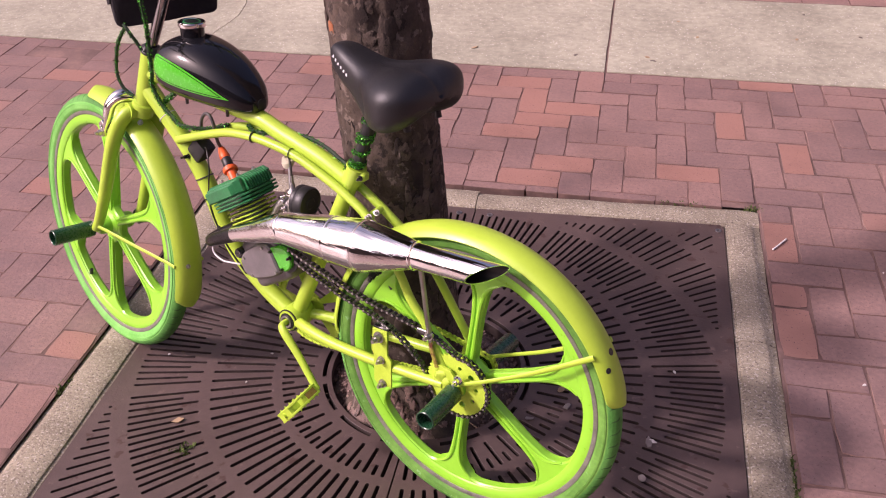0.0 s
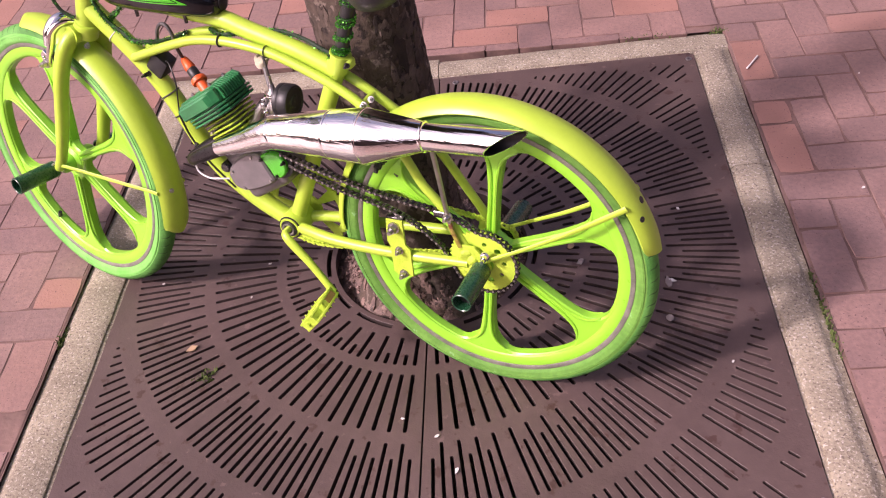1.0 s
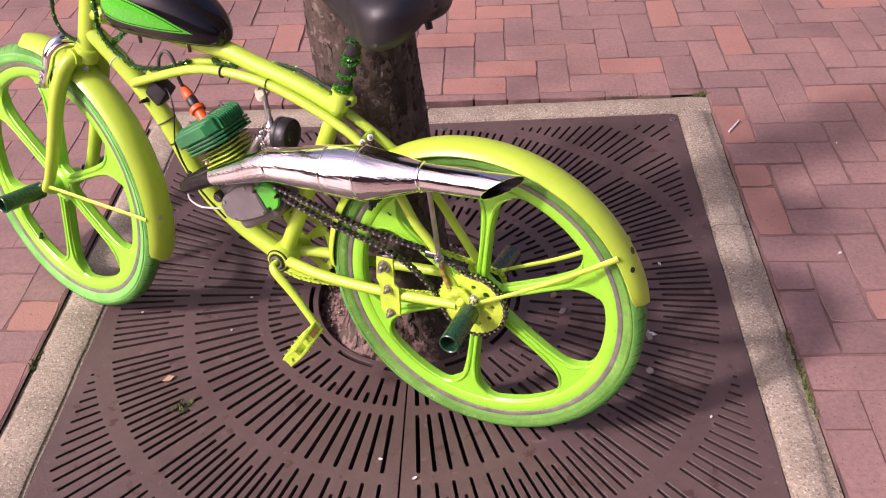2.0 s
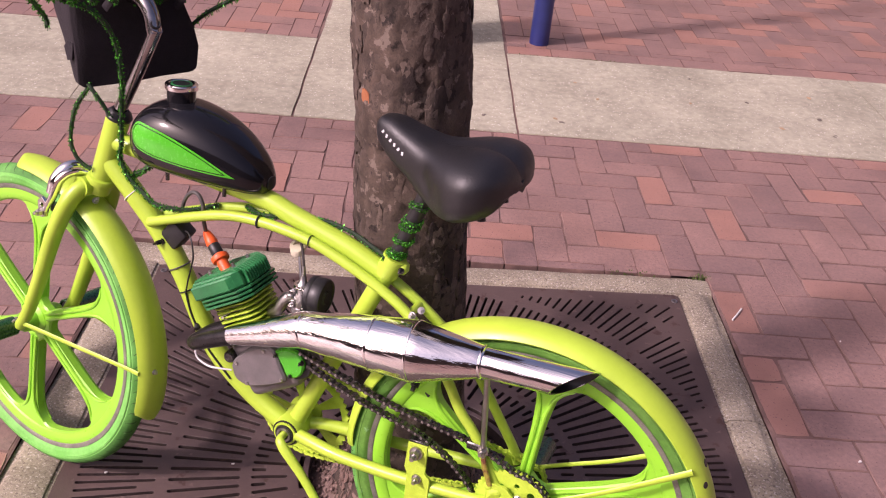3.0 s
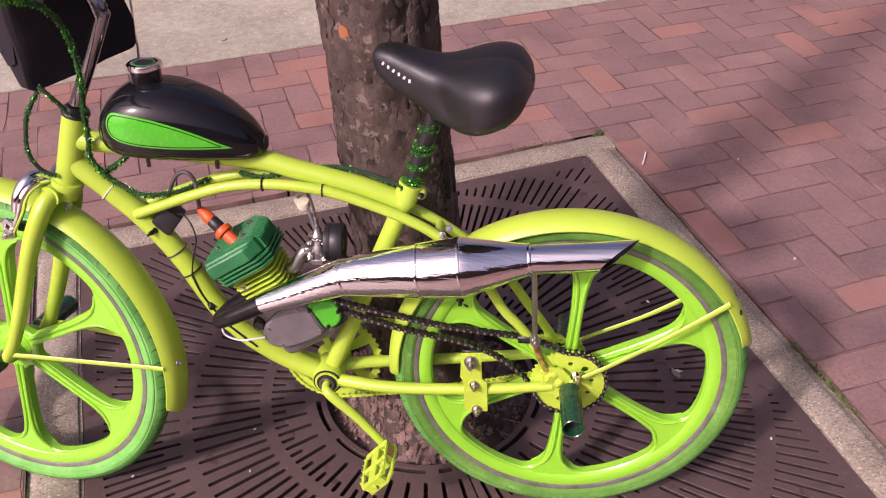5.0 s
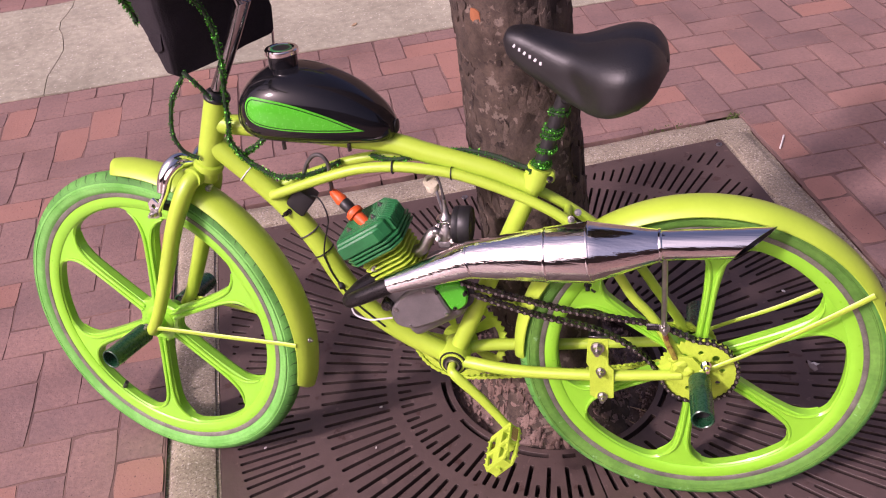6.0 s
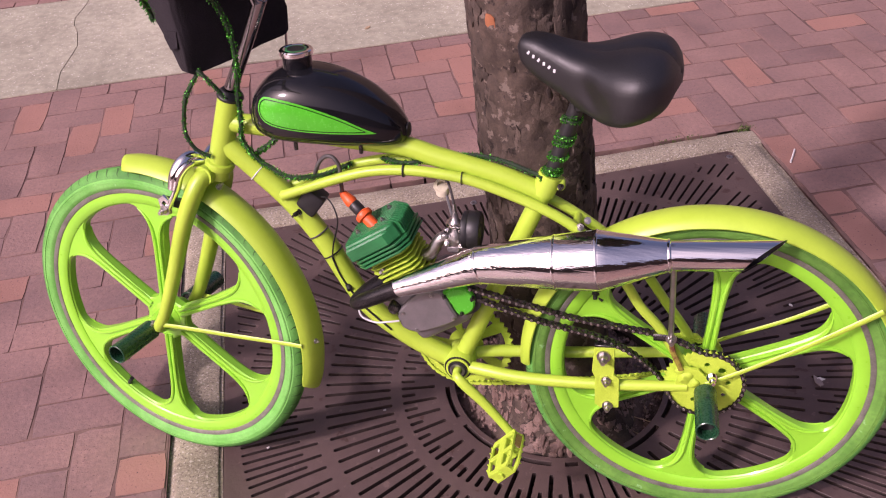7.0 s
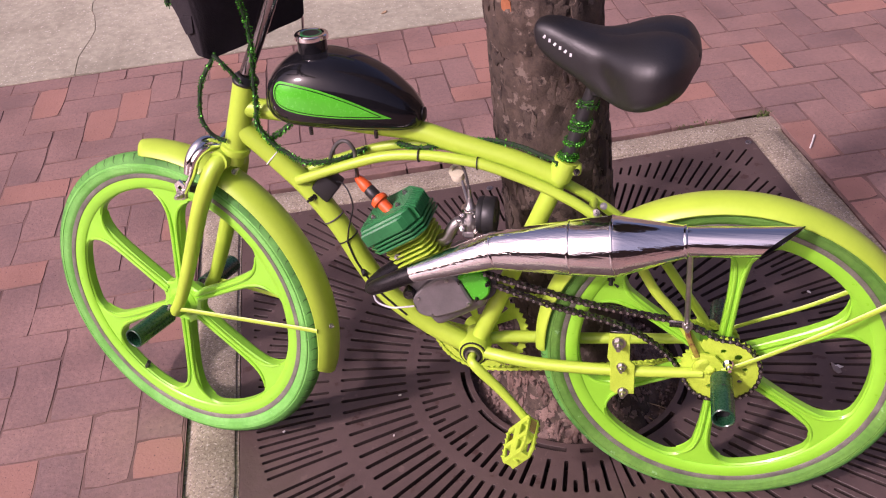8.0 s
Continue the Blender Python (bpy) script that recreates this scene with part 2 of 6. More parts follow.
def part(name, bm, material, parent, label="", smooth=True):
    ob = mesh_object(name, bm, material, smooth)
    ob.parent = parent
    if label:
        ob["label"] = label
    return ob


def moved(bm, m):
    bmesh.ops.transform(bm, matrix=m, verts=bm.verts)
    return bm


def spline(pts, steps=6):
    """Catmull-Rom points through pts."""
    p = [Vector(q) for q in pts]
    if len(p) < 3 or steps < 2:
        return p
    p = [2 * p[0] - p[1], *p, 2 * p[-1] - p[-2]]
    out = []
    for i in range(1, len(p) - 2):
        for k in range(steps):
            t = k / steps
            out.append(0.5 * ((2 * p[i]) + (p[i + 1] - p[i - 1]) * t + (2 * p[i - 1] - 5 * p[i] + 4 * p[i + 1] - p[i + 2]) * t * t
                              + (3 * p[i] - p[i - 1] - 3 * p[i + 1] + p[i + 2]) * t ** 3))
    return out + [p[-2]]


def tube(pts, r, seg=14, steps=6, bm=None, cap=True, flat=1.0, side=None):
    """A swept round tube; r is one radius or one for each point; flat squeezes it across 'side'."""
    bm = bm or bmesh.new()
    path = spline(pts, steps)
    if isinstance(r, (int, float)):
        radii = [r] * len(path)
    else:
        radii = [v.x for v in spline([(q, 0, 0) for q in r], steps)]
    up = None
    rings = []
    for i, p in enumerate(path):
        d = (path[min(i + 1, len(path) - 1)] - path[max(i - 1, 0)]).normalized()
        if up is None:
            up = Vector(side) if side else d.orthogonal()
        up = (up - d * up.dot(d)).normalized()
        w = d.cross(up)
        rings.append([bm.verts.new(p + radii[i] * (math.cos(a) * up * flat + math.sin(a) * w)) for a in (2 * math.pi * k / seg for k in range(seg))])
    for a, b in zip(rings, rings[1:]):
        for k in range(seg):
            bm.faces.new((a[k], a[(k + 1) % seg], b[(k + 1) % seg], b[k]))
    if cap:
        bm.faces.new(rings[0][::-1])
        bm.faces.new(rings[-1])
    return bm


def lathe(profile, seg=48, bm=None, closed=True):
    """A ring turned about the y axis from (radius, y) points."""
    bm = bm or bmesh.new()
    rings = []
    for k in range(seg):
        a = 2 * math.pi * k / seg
        rings.append([bm.verts.new((r * math.cos(a), y, r * math.sin(a))) for r, y in profile])
    n = len(profile)
    for k in range(seg):
        p, q = rings[k], rings[(k + 1) % seg]
        for i in range(n if closed else n - 1):
            bm.faces.new((p[i], p[(i + 1) % n], q[(i + 1) % n], q[i]))
    if not closed:
        bmesh.ops.remove_doubles(bm, verts=bm.verts, dist=1e-6)
    return bm


def box(x0, x1, y0, y1, z0, z1, bevel=0.0, bm=None, m=None, seg=1):
    bm = bm or bmesh.new()
    made = bmesh.ops.create_cube(bm, size=1.0, matrix=(m or Matrix()) @ Matrix.LocRotScale(((x0 + x1) / 2, (y0 + y1) / 2, (z0 + z1) / 2), None, (x1 - x0, y1 - y0, z1 - z0)))
    if bevel:
        edges = list({e for v in made["verts"] for e in v.link_edges})
        bmesh.ops.bevel(bm, geom=edges, offset=bevel, segments=seg, affect='EDGES', profile=0.5)
    return bm


def offset_loop(loop, d):
    """A closed 2D loop moved d to its left."""
    n, out = len(loop), []
    for i in range(n):
        a, b, c = Vector(loop[i - 1]), Vector(loop[i]), Vector(loop[(i + 1) % n])
        t = ((b - a).normalized() + (c - b).normalized())
        t = t.normalized() if t.length > 1e-9 else (c - b).normalized()
        out.append((b.x - t.y * d, b.y + t.x * d))
    return out


def cdt_faces(loops):
    """Triangles of the first loop with the other loops cut out."""
    verts, edges = [], []
    for loop in loops:
        s = len(verts)
        verts += [Vector(p) for p in loop]
        edges += [(s + i, s + (i + 1) % len(loop)) for i in range(len(loop))]
    v, e, fcs, _, _, _ = mathutils_geometry.delaunay_2d_cdt(verts, edges, [], 1, 1e-7)
    boxes = [(min(p[0] for p in h), max(p[0] for p in h), min(p[1] for p in h), max(p[1] for p in h), h) for h in loops[1:]]

    def cut(x, y):
        for x0, x1, y0, y1, h in boxes:
            if x0 < x < x1 and y0 < y < y1:
                odd = False
                for i in range(len(h)):
                    (ax, ay), (bx, by) = h[i - 1], h[i]
                    if (ay > y) != (by > y) and x < (bx - ax) * (y - ay) / (by - ay) + ax:
                        odd = not odd
                if odd:
                    return True
        return False

    return v, [fc for fc in fcs if not cut(sum(v[i].x for i in fc) / 3, sum(v[i].y for i in fc) / 3)]


def area(loop):
    return 0.5 * sum(loop[i - 1][0] * loop[i][1] - loop[i][0] * loop[i - 1][1] for i in range(len(loop)))


def plate(outer, holes, half, chamfer=0.0, bm=None, lift=0.0):
    """A plate in the xz plane, from -half to half along y, with holes cut through and chamfered rims."""
    bm = bm or bmesh.new()
    loops = [outer if area(outer) > 0 else outer[::-1]] + [h if area(h) < 0 else h[::-1] for h in holes]
    inner = [offset_loop(lp, chamfer) for lp in loops] if chamfer else loops
    v, fcs = cdt_faces(inner)
    for sgn in (1, -1):
        vs = [bm.verts.new((p.x, lift + sgn * half, p.y)) for p in v]
        for fc in fcs:
            bm.faces.new([vs[i] for i in (fc if sgn < 0 else fc[::-1])])
    for lp, inn in zip(loops, inner):
        rows = [[bm.verts.new((p[0], lift + y, p[1])) for p in ring] for y, ring in
                ([(half, inn), (half - chamfer, lp), (-half + chamfer, lp), (-half, inn)] if chamfer else [(half, lp), (-half, lp)])]
        for a, b in zip(rows, rows[1:]):
            for i in range(len(lp)):
                j = (i + 1) % len(lp)
                bm.faces.new((a[i], b[i], b[j], a[j]))
    bmesh.ops.remove_doubles(bm, verts=bm.verts, dist=1e-6)
    return bm


def circle_loop(cx, cz, r, n=24):
    return [(cx + r * math.cos(2 * math.pi * k / n), cz + r * math.sin(2 * math.pi * k / n)) for k in range(n)]


def loft(sections, seg=28, power=2.4, bm=None):
    """Rounded sections (x, z_bottom, z_top, half_width[, y_mid]) skinned along x."""
    bm = bm or bmesh.new()
    rings = []
    for s in sections:
        x, z0, z1, w = s[:4]
        ym = s[4] if len(s) > 4 else 0.0
        ring = []
        for k in range(seg):
            a = 2 * math.pi * k / seg
            c, q = math.cos(a), math.sin(a)
            ring.append(bm.verts.new((x, ym + w * math.copysign(abs(c) ** (2 / power), c), (z0 + z1) / 2 + (z1 - z0) / 2 * math.copysign(abs(q) ** (2 / power), q))))
        rings.append(ring)
    for a, b in zip(rings, rings[1:]):
        for k in range(seg):
            bm.faces.new((a[k], a[(k + 1) % seg], b[(k + 1) % seg], b[k]))
    bm.faces.new(rings[0][::-1])
    bm.faces.new(rings[-1])
    return bm


def refine(sections, steps=5):
    """Smooth sections between the given ones."""
    n = len(sections[0])
    cols = [[v.x for v in spline([(s[i], 0, 0) for s in sections], steps)] for i in range(n)]
    return list(zip(*cols))


def bolt(p, axis, r=0.006, h=0.008, bm=None):
    """A hexagon head on a washer, with its stub."""
    bm = bm or bmesh.new()
    q = Vector(axis).to_track_quat('Z', 'Y').to_matrix().to_4x4()
    m = Matrix.Translation(p) @ q
    bmesh.ops.create_cone(bm, cap_ends=True, segments=16, radius1=r * 1.45, radius2=r * 1.4, depth=h * 0.3, matrix=m @ Matrix.Translation((0, 0, h * 0.15)))
    bmesh.ops.create_cone(bm, cap_ends=True, segments=6, radius1=r, radius2=r * 0.94, depth=h, matrix=m @ Matrix.Translation((0, 0, h * 0.8)))
    bmesh.ops.create_cone(bm, cap_ends=True, segments=10, radius1=r * 0.55, radius2=r * 0.5, depth=h * 0.9, matrix=m @ Matrix.Translation((0, 0, h * 1.6)))
    return bm


def hollow_tube(p0, p1, r, wall, seg=22):
    """An open-ended pipe."""
    a, b = Vector(p0), Vector(p1)
    q = (b - a).to_track_quat('Y', 'Z').to_matrix().to_4x4()
    ln, c = (b - a).length, wall * 0.4
    prof = [(r - wall, 0.0), (r - c, 0.0), (r, c), (r, ln - c), (r - c, ln), (r - wall + c, ln), (r - wall, ln - c)]
    return moved(lathe(prof, seg), Matrix.Translation(a) @ q)


# ---- the ground: plan of the tree pit and the pavements ----
KX0, KX1, KY0, KY1 = -1.765, 0.0, -1.780, -0.004       # outer edge of the concrete frame
GX0, GX1, GY0, GY1 = -1.648, -0.1033, -1.671, -0.129    # the iron grate inside it
GY1_EAST = -0.103                                       # its eastern half runs a little askew along the top
CX, CY, HOLE = -0.8746, -0.8981, 0.240                  # middle of the grate, radius of its opening
UX, UY = 0.1040, 0.1052                                 # one brick width in the herringbone, along x and y
PAVE_END, WALK_END = 0.958, 1.866                       # near and far edge of the concrete footway


def flat_sheet(name, material, x0, x1, y0, y1, z, hole=None):
    bm = bmesh.new()
    if hole:
        hx0, hx1, hy0, hy1 = hole
        quads = [(x0, x1, y0, hy0), (x0, x1, hy1, y1), (x0, hx0, hy0, hy1), (hx1, x1, hy0, hy1)]
    else:
        quads = [(x0, x1, y0, y1)]
    for a, b, c, d in quads:
        bm.faces.new([bm.verts.new(p) for p in ((a, c, z), (b, c, z), (b, d, z), (a, d, z))])
    return mesh_object(name, bm, material, smooth=False)


ground = tagged(flat_sheet("ground", JOINT, -400, 400, -400, 400, -0.0027, (KX0 + 0.001, KX1 - 0.001, KY0 + 0.01, KY1 + 0.003)), "dark sandy bed under the paving, reaching to the horizon", "ground", kind="structure")

tagged(flat_sheet("joint_sand", JOINT_SAND, -6.8, KX0 - 0.003, -5.2, PAVE_END - 0.004, -0.0014), "reddish sand filling the brick joints west of the pit", "sand", kind="structure")

bm = bmesh.new()
bmesh.ops.create_grid(bm, x_segments=110, y_segments=110, size=0.97, matrix=Matrix.Translation((-0.886, -0.892, 0)))
for v in bm.verts:
    d = math.hypot(v.co.x - CX, v.co.y - CY)
    v.co.z = -0.115 + 0.055 * max(0, min(1, (0.36 - d) / 0.12)) + 0.075 * max(0, min(1, (0.25 - d) / 0.11)) + (0.010 * noise.noise(v.co * 14) + 0.014 * noise.noise(v.co * 45)) * (0.5 if d > 0.36 else 1.0)
soil = tagged(mesh_object("soil", bm, SOIL), "dark crumbly soil in the tree pit under the grate", "soil", kind="stuff")

# concrete frame of the pit: four cast lengths with worn edges
frame_root = tagged(new("pit_kerb"), "flush grey exposed-aggregate concrete kerb framing the tree grate", "kerb", kind="structure")


def kerb_length(outer, inner, shoulder):
    """A cast length between an outer and an inner edge, each given by its two ends; its outer arris is worn down over 'shoulder'."""
    bm = bmesh.new()
    o0, o1, i0, i1 = (Vector((*p, 0)) for p in (*outer, *inner))
    n = 60
    rings = []
    for i in range(n + 1):
        a, b = o0.lerp(o1, i / n), i0.lerp(i1, i / n)
        across = (b - a).normalized()
        w = (b - a).length
        sh = shoulder * (1 + 0.35 * noise.noise(a * 5.0) + 0.2 * noise.noise(a * 17.0))
        prof = [(0.0, -0.16), (0.0, -0.0110), (sh * 0.45, -0.0090), (sh * 0.8, -0.0050), (sh, -0.0016), (sh + 0.008, 0.0), (w * 0.55, 0.001), (w - 0.010, 0.0), (w - 0.003, -0.003), (w - 0.001, -0.0075), (w + 0.0055, -0.0085), (w + 0.0055, -0.16)]
        ring = []
        for q, z in prof:
            p = a + across * q + Vector((0, 0, z))
            if z > -0.1:
                p += Vector((0.0022 * noise.noise(p * 9), 0.0022 * noise.noise(p * 9 + Vector((7, 0, 0))), 0.0025 * noise.noise(p * 6 + Vector((0, 3, 0)))))
            ring.append(bm.verts.new(p))
        rings.append(ring)
    for a, b in zip(rings, rings[1:]):
        for k in range(len(a) - 1):
            bm.faces.new((a[k], a[k + 1], b[k + 1], b[k]))
    bm.faces.new(rings[0])
    bm.faces.new(rings[-1][::-1])
    return bm


W0, E0 = GX0 - 0.005, GX1 + 0.005
for outer, inner, shoulder in (
        (((KX0, -0.013), (-0.880, -0.017)), ((KX0, GY1 + 0.005), (-0.880, GY1 + 0.005)), 0.026),
        (((-0.877, -0.030), (0.0, 0.002)), ((-0.877, GY1 + 0.005), (0.0, GY1_EAST + 0.008)), 0.024),
        (((KX0, KY0), (KX1, KY0)), ((KX0, GY0 - 0.005), (KX1, GY0 - 0.005)), 0.012),
        (((KX0, GY0 - 0.003), (KX0, -0.86)), ((W0, GY0 - 0.003), (W0, -0.86)), 0.019),
        (((KX0, -0.857), (KX0, GY1 + 0.003)), ((W0, -0.857), (W0, GY1 + 0.003)), 0.019),
        (((KX1, GY0 - 0.003), (KX1, -0.66)), ((E0, GY0 - 0.003), (E0, -0.66)), 0.027),
        (((KX1, -0.657), (KX1, GY1_EAST + 0.004)), ((E0, -0.657), (E0, GY1_EAST + 0.003)), 0.027)):
    part("kerb_length", kerb_length(outer, inner, shoulder), KERB, frame_root)


# ---- the iron tree grate, in two halves, with its slots cut through ----
def slot_loop(r0, r1, a, w):
    """A rounded radial slot from r0 to r1 in the direction a, w wide."""
    c, s = math.cos(a), math.sin(a)
    lp = [(r0, -w * 0.30), (r0 + w * 0.4, -w * 0.5), (r1 - w * 0.4, -w * 0.5), (r1, -w * 0.30), (r1, w * 0.30), (r1 - w * 0.4, w * 0.5), (r0 + w * 0.4, w * 0.5), (r0, w * 0.30)]
    return [(CX + r * c - o * s, CY + r * s + o * c) for r, o in lp]


def arc_slot(r0, r1, a0, a1, n=7):
    up = [(CX + r0 * math.cos(a0 + (a1 - a0) * i / n), CY + r0 * math.sin(a0 + (a1 - a0) * i / n)) for i in range(n + 1)]
    down = [(CX + r1 * math.cos(a0 + (a1 - a0) * i / n), CY + r1 * math.sin(a0 + (a1 - a0) * i / n)) for i in range(n, -1, -1)]
    return up + down


def top_edge(x):
    """The grate's upper edge: straight on the western half, askew on the eastern."""
    return GY1 if x < CX else GY1 + (GY1_EAST - GY1) * (x - CX) / (GX1 - CX)


def slots():
    out, arcs = [], []
    first, step = math.radians(4.0), math.radians(172.0 / 48)
    for side in (1, -1):
        for k in range(49):
            a = first + step * k
            out.append((0.286 if k % 2 == 0 else 0.333, 0.364, side, a, 0.0088))
            out.append((0.389, 0.541, side, a, 0.0088))
            out.append((0.568, 0.735, side, a, 0.0076))
            out.append((0.776, 0.914, side, a, 0.0068))
            out.append((0.948, 1.050, side, a, 0.0064))
        for k in range(50):
            if k % 8 == 4:
                continue            # plain ribs between the fans of slots
            a = first + step * (k - 0.5)
            out.append((0.605, 0.735, side, a, 0.0074))
            out.append((0.776, 0.914, side, a, 0.0066))
            out.append((0.948, 1.050, side, a, 0.0062))
        for k0, k1 in ((0.64, 2.36), (4.11, 10.16), (11.88, 17.93), (19.65, 25.70), (27.42, 33.47), (35.19, 41.24), (43.0, 46.6)):
            arcs.append((side, first + step * k0, first + step * k1))
    kept = []
    for r0, r1, side, a, w in out:
        a = -math.pi / 2 + side * a
        c, s = math.cos(a), math.sin(a)
        lim = min((GX1 - 0.040 - CX) / c if c > 1e-6 else 9, (GX0 + 0.035 - CX) / c if c < -1e-6 else 9,
                  (GY1 - 0.036 - CY) / s if s > 1e-6 else 9, (GY0 + 0.04 - CY) / s if s < -1e-6 else 9)
        r1 = min(r1, lim)
        if r1 - r0 > 0.008 and abs(r0 * c) > 0.012:
            kept.append(slot_loop(r0, r1, a, w))
    for side, a0, a1 in arcs:
        kept.append(arc_slot(0.2525, 0.2630, -math.pi / 2 + side * a0, -math.pi / 2 + side * a1))
    return kept


def grate_half(sign):
    x_out = GX1 - 0.003 if sign > 0 else GX0 + 0.003
    seam = CX + sign * 0.0018
    y0, y1 = GY0 + 0.003, GY1 - 0.003
    ye = top_edge(x_out) - 0.003
    rr = math.sqrt(HOLE ** 2 - 0.0018 ** 2)
    rim = [(CX + HOLE * math.cos(t) * sign, CY + HOLE * math.sin(t)) for t in (math.radians(-89 + 178 * i / 40) for i in range(41))]
    outer = [(seam, y0), (x_out - sign * 0.012, y0), (x_out, y0 + 0.012), (x_out, ye - 0.012), (x_out - sign * 0.012, ye), (seam, y1), (seam, CY + rr)] + rim[::-1] + [(seam, CY - rr)]
    holes = [lp for lp in SLOTS if all((p[0] - CX) * sign > 0.004 for p in lp)]
    bm = plate(outer, holes, 0.016, 0.0006)
    # from the xz plane into the ground plane, top face up
    return moved(bm, Matrix(((1, 0, 0, 0), (0, 0, 1, 0), (0, 1, 0, -0.0205), (0, 0, 0, 1))))


SLOTS = slots()
grate = tagged(new("tree_grate"), "square rust-brown cast-iron tree grate with rings of radial slots", "tree grate", kind="structure")
for sgn in (1, -1):
    half = part("grate_half", grate_half(sgn), IRON, grate, smooth=False)
    # faces that do not look up get the slot shade painted in
    half.data.materials.append(IRON_SHADE)
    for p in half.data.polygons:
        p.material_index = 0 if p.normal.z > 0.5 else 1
    for x in ((GX1 - 0.021, CX + 0.049) if sgn > 0 else (GX0 + 0.021, CX - 0.049)):
        for y in (top_edge(x) - 0.036, GY0 + 0.036):
            b = moved(lathe([(0.0015, -0.001), (0.0045, -0.001), (0.0050, 0.0012), (0.0090, 0.0012), (0.0095, 0.0), (0.0095, -0.002), (0.0015, -0.002)], 20), Matrix.Translation((x, y, -0.0035)) @ Matrix.Rotation(radians(90), 4, 'X'))
            part("grate_bolt", b, STEEL, half)


# ---- the footway of cast concrete ----
footway = tagged(new("footway"), "pale worn concrete footway slabs with dark joints and a crack", "footway", kind="structure")


def slab(x0, x1, y0, y1, wobble=0.004, jag=()):
    bm = bmesh.new()
    nx, ny = max(2, int((x1 - x0) / 0.07)), max(2, int((y1 - y0) / 0.07))
    nx, ny = min(nx, 60), min(ny, 60)
    grid = [[bm.verts.new((x0 + (x1 - x0) * i / nx, y0 + (y1 - y0) * j / ny, 0.0)) for i in range(nx + 1)] for j in range(ny + 1)]
    for row in grid:
        for v in row:
            p = v.co.copy()
            v.co.z = 0.003 + 0.002 * noise.noise(p * 2.2) + 0.0012 * noise.noise(p * 11)
            e = min(p.x - x0, x1 - p.x, p.y - y0, y1 - p.y)
            if e < 1e-6:
                v.co.z -= 0.0012
                v.co.x += wobble * noise.noise(p * 8 + Vector((3, 1, 0)))
                v.co.y += wobble * noise.noise(p * 8 + Vector((0, 5, 2)))
            for edge in jag:
                if abs(p.x - edge) < 1e-6:
                    # a jagged crack shared with the neighbour slab
                    v.co.x = edge + math.copysign(0.0016, (x0 + x1) / 2 - edge) + 0.040 * noise.noise(Vector((0.3, p.y * 4.0, 0))) + 0.016 * noise.noise(Vector((2.3, p.y * 13.0, 0)))
                    v.co.z += 0.004
    for j in range(ny):
        for i in range(nx):
            bm.faces.new((grid[j][i], grid[j][i + 1], grid[j + 1][i + 1], grid[j + 1][i]))
    rim = [e for e in bm.edges if e.is_boundary]
    low = bmesh.ops.extrude_edge_only(bm, edges=rim)["geom"]
    for v in low:
        if isinstance(v, bmesh.types.BMVert):
            v.co.z -= 0.06
    return bm


for x0, x1, y0, y1 in ((-7.0, -4.2, PAVE_END, WALK_END), (-4.19, -2.275, PAVE_END, WALK_END), (-2.275, -1.422, PAVE_END, WALK_END), (-1.412, -0.528, PAVE_END, 4.6), (-0.518, 1.142, PAVE_END, WALK_END),
                       (1.148, 2.9, PAVE_END, WALK_END), (2.91, 6.0, PAVE_END, WALK_END)):
    part("slab", slab(x0, x1, y0 + 0.006, y1 - 0.004, jag=(-2.275,)), CONCRETE, footway, smooth=True)

# ---- the tree ----
tree = tagged(new("street_tree"), "street tree trunk with grey-brown flaking bark and dark scars", "tree")
TRUNK_TOP = 3.4


def trunk_axis(z):
    return Vector((-0.8887 - 0.0581 * z, -0.9454 + 0.0460 * z, z))


def trunk_radius(z, a):
    flare = 0.085 * math.exp(-max(z + 0.05, 0) / 0.075) + 0.012 * math.exp(-max(z, 0) / 0.35)
    root = 1 + 0.30 * math.exp(-max(z + 0.05, 0) / 0.09) * math.sin(5 * a + 0.7)
    return (0.1083 - 0.0089 * z + flare * root)


bm = bmesh.new()
rings = []
SEG, LEV = 110, 260
for j in range(LEV + 1):
    z = -0.07 + (1.75 + 0.07) * j / LEV if j < LEV else TRUNK_TOP
    ax = trunk_axis(z)
    ring = []
    for k in range(SEG):
        a = 2 * math.pi * k / SEG
        d = Vector((math.cos(a), math.sin(a), 0))
        q = Vector((d.x * 0.11, d.y * 0.11, z * 0.6))
        cell = noise.cell(q * 22 + 0.35 * noise.noise_vector(q * 30))
        n = 0.0050 * noise.noise(q * 16) + 0.0030 * noise.noise(q * 48) + 0.0022 * noise.noise(q * 110) + 0.0018 * cell
        n += math.exp(-max(z + 0.02, 0) / 0.08) * (0.012 * noise.noise(q * 55) + 0.007 * noise.noise(q * 130))
        ring.append(bm.verts.new(ax + d * (trunk_radius(z, a) + n)))
    rings.append(ring)
for a, b in zip(rings, rings[1:]):
    for k in range(SEG):
        bm.faces.new((a[k], a[(k + 1) % SEG], b[(k + 1) % SEG], b[k]))
bm.faces.new(rings[-1])
trunk = part("trunk", bm, BARK, tree)


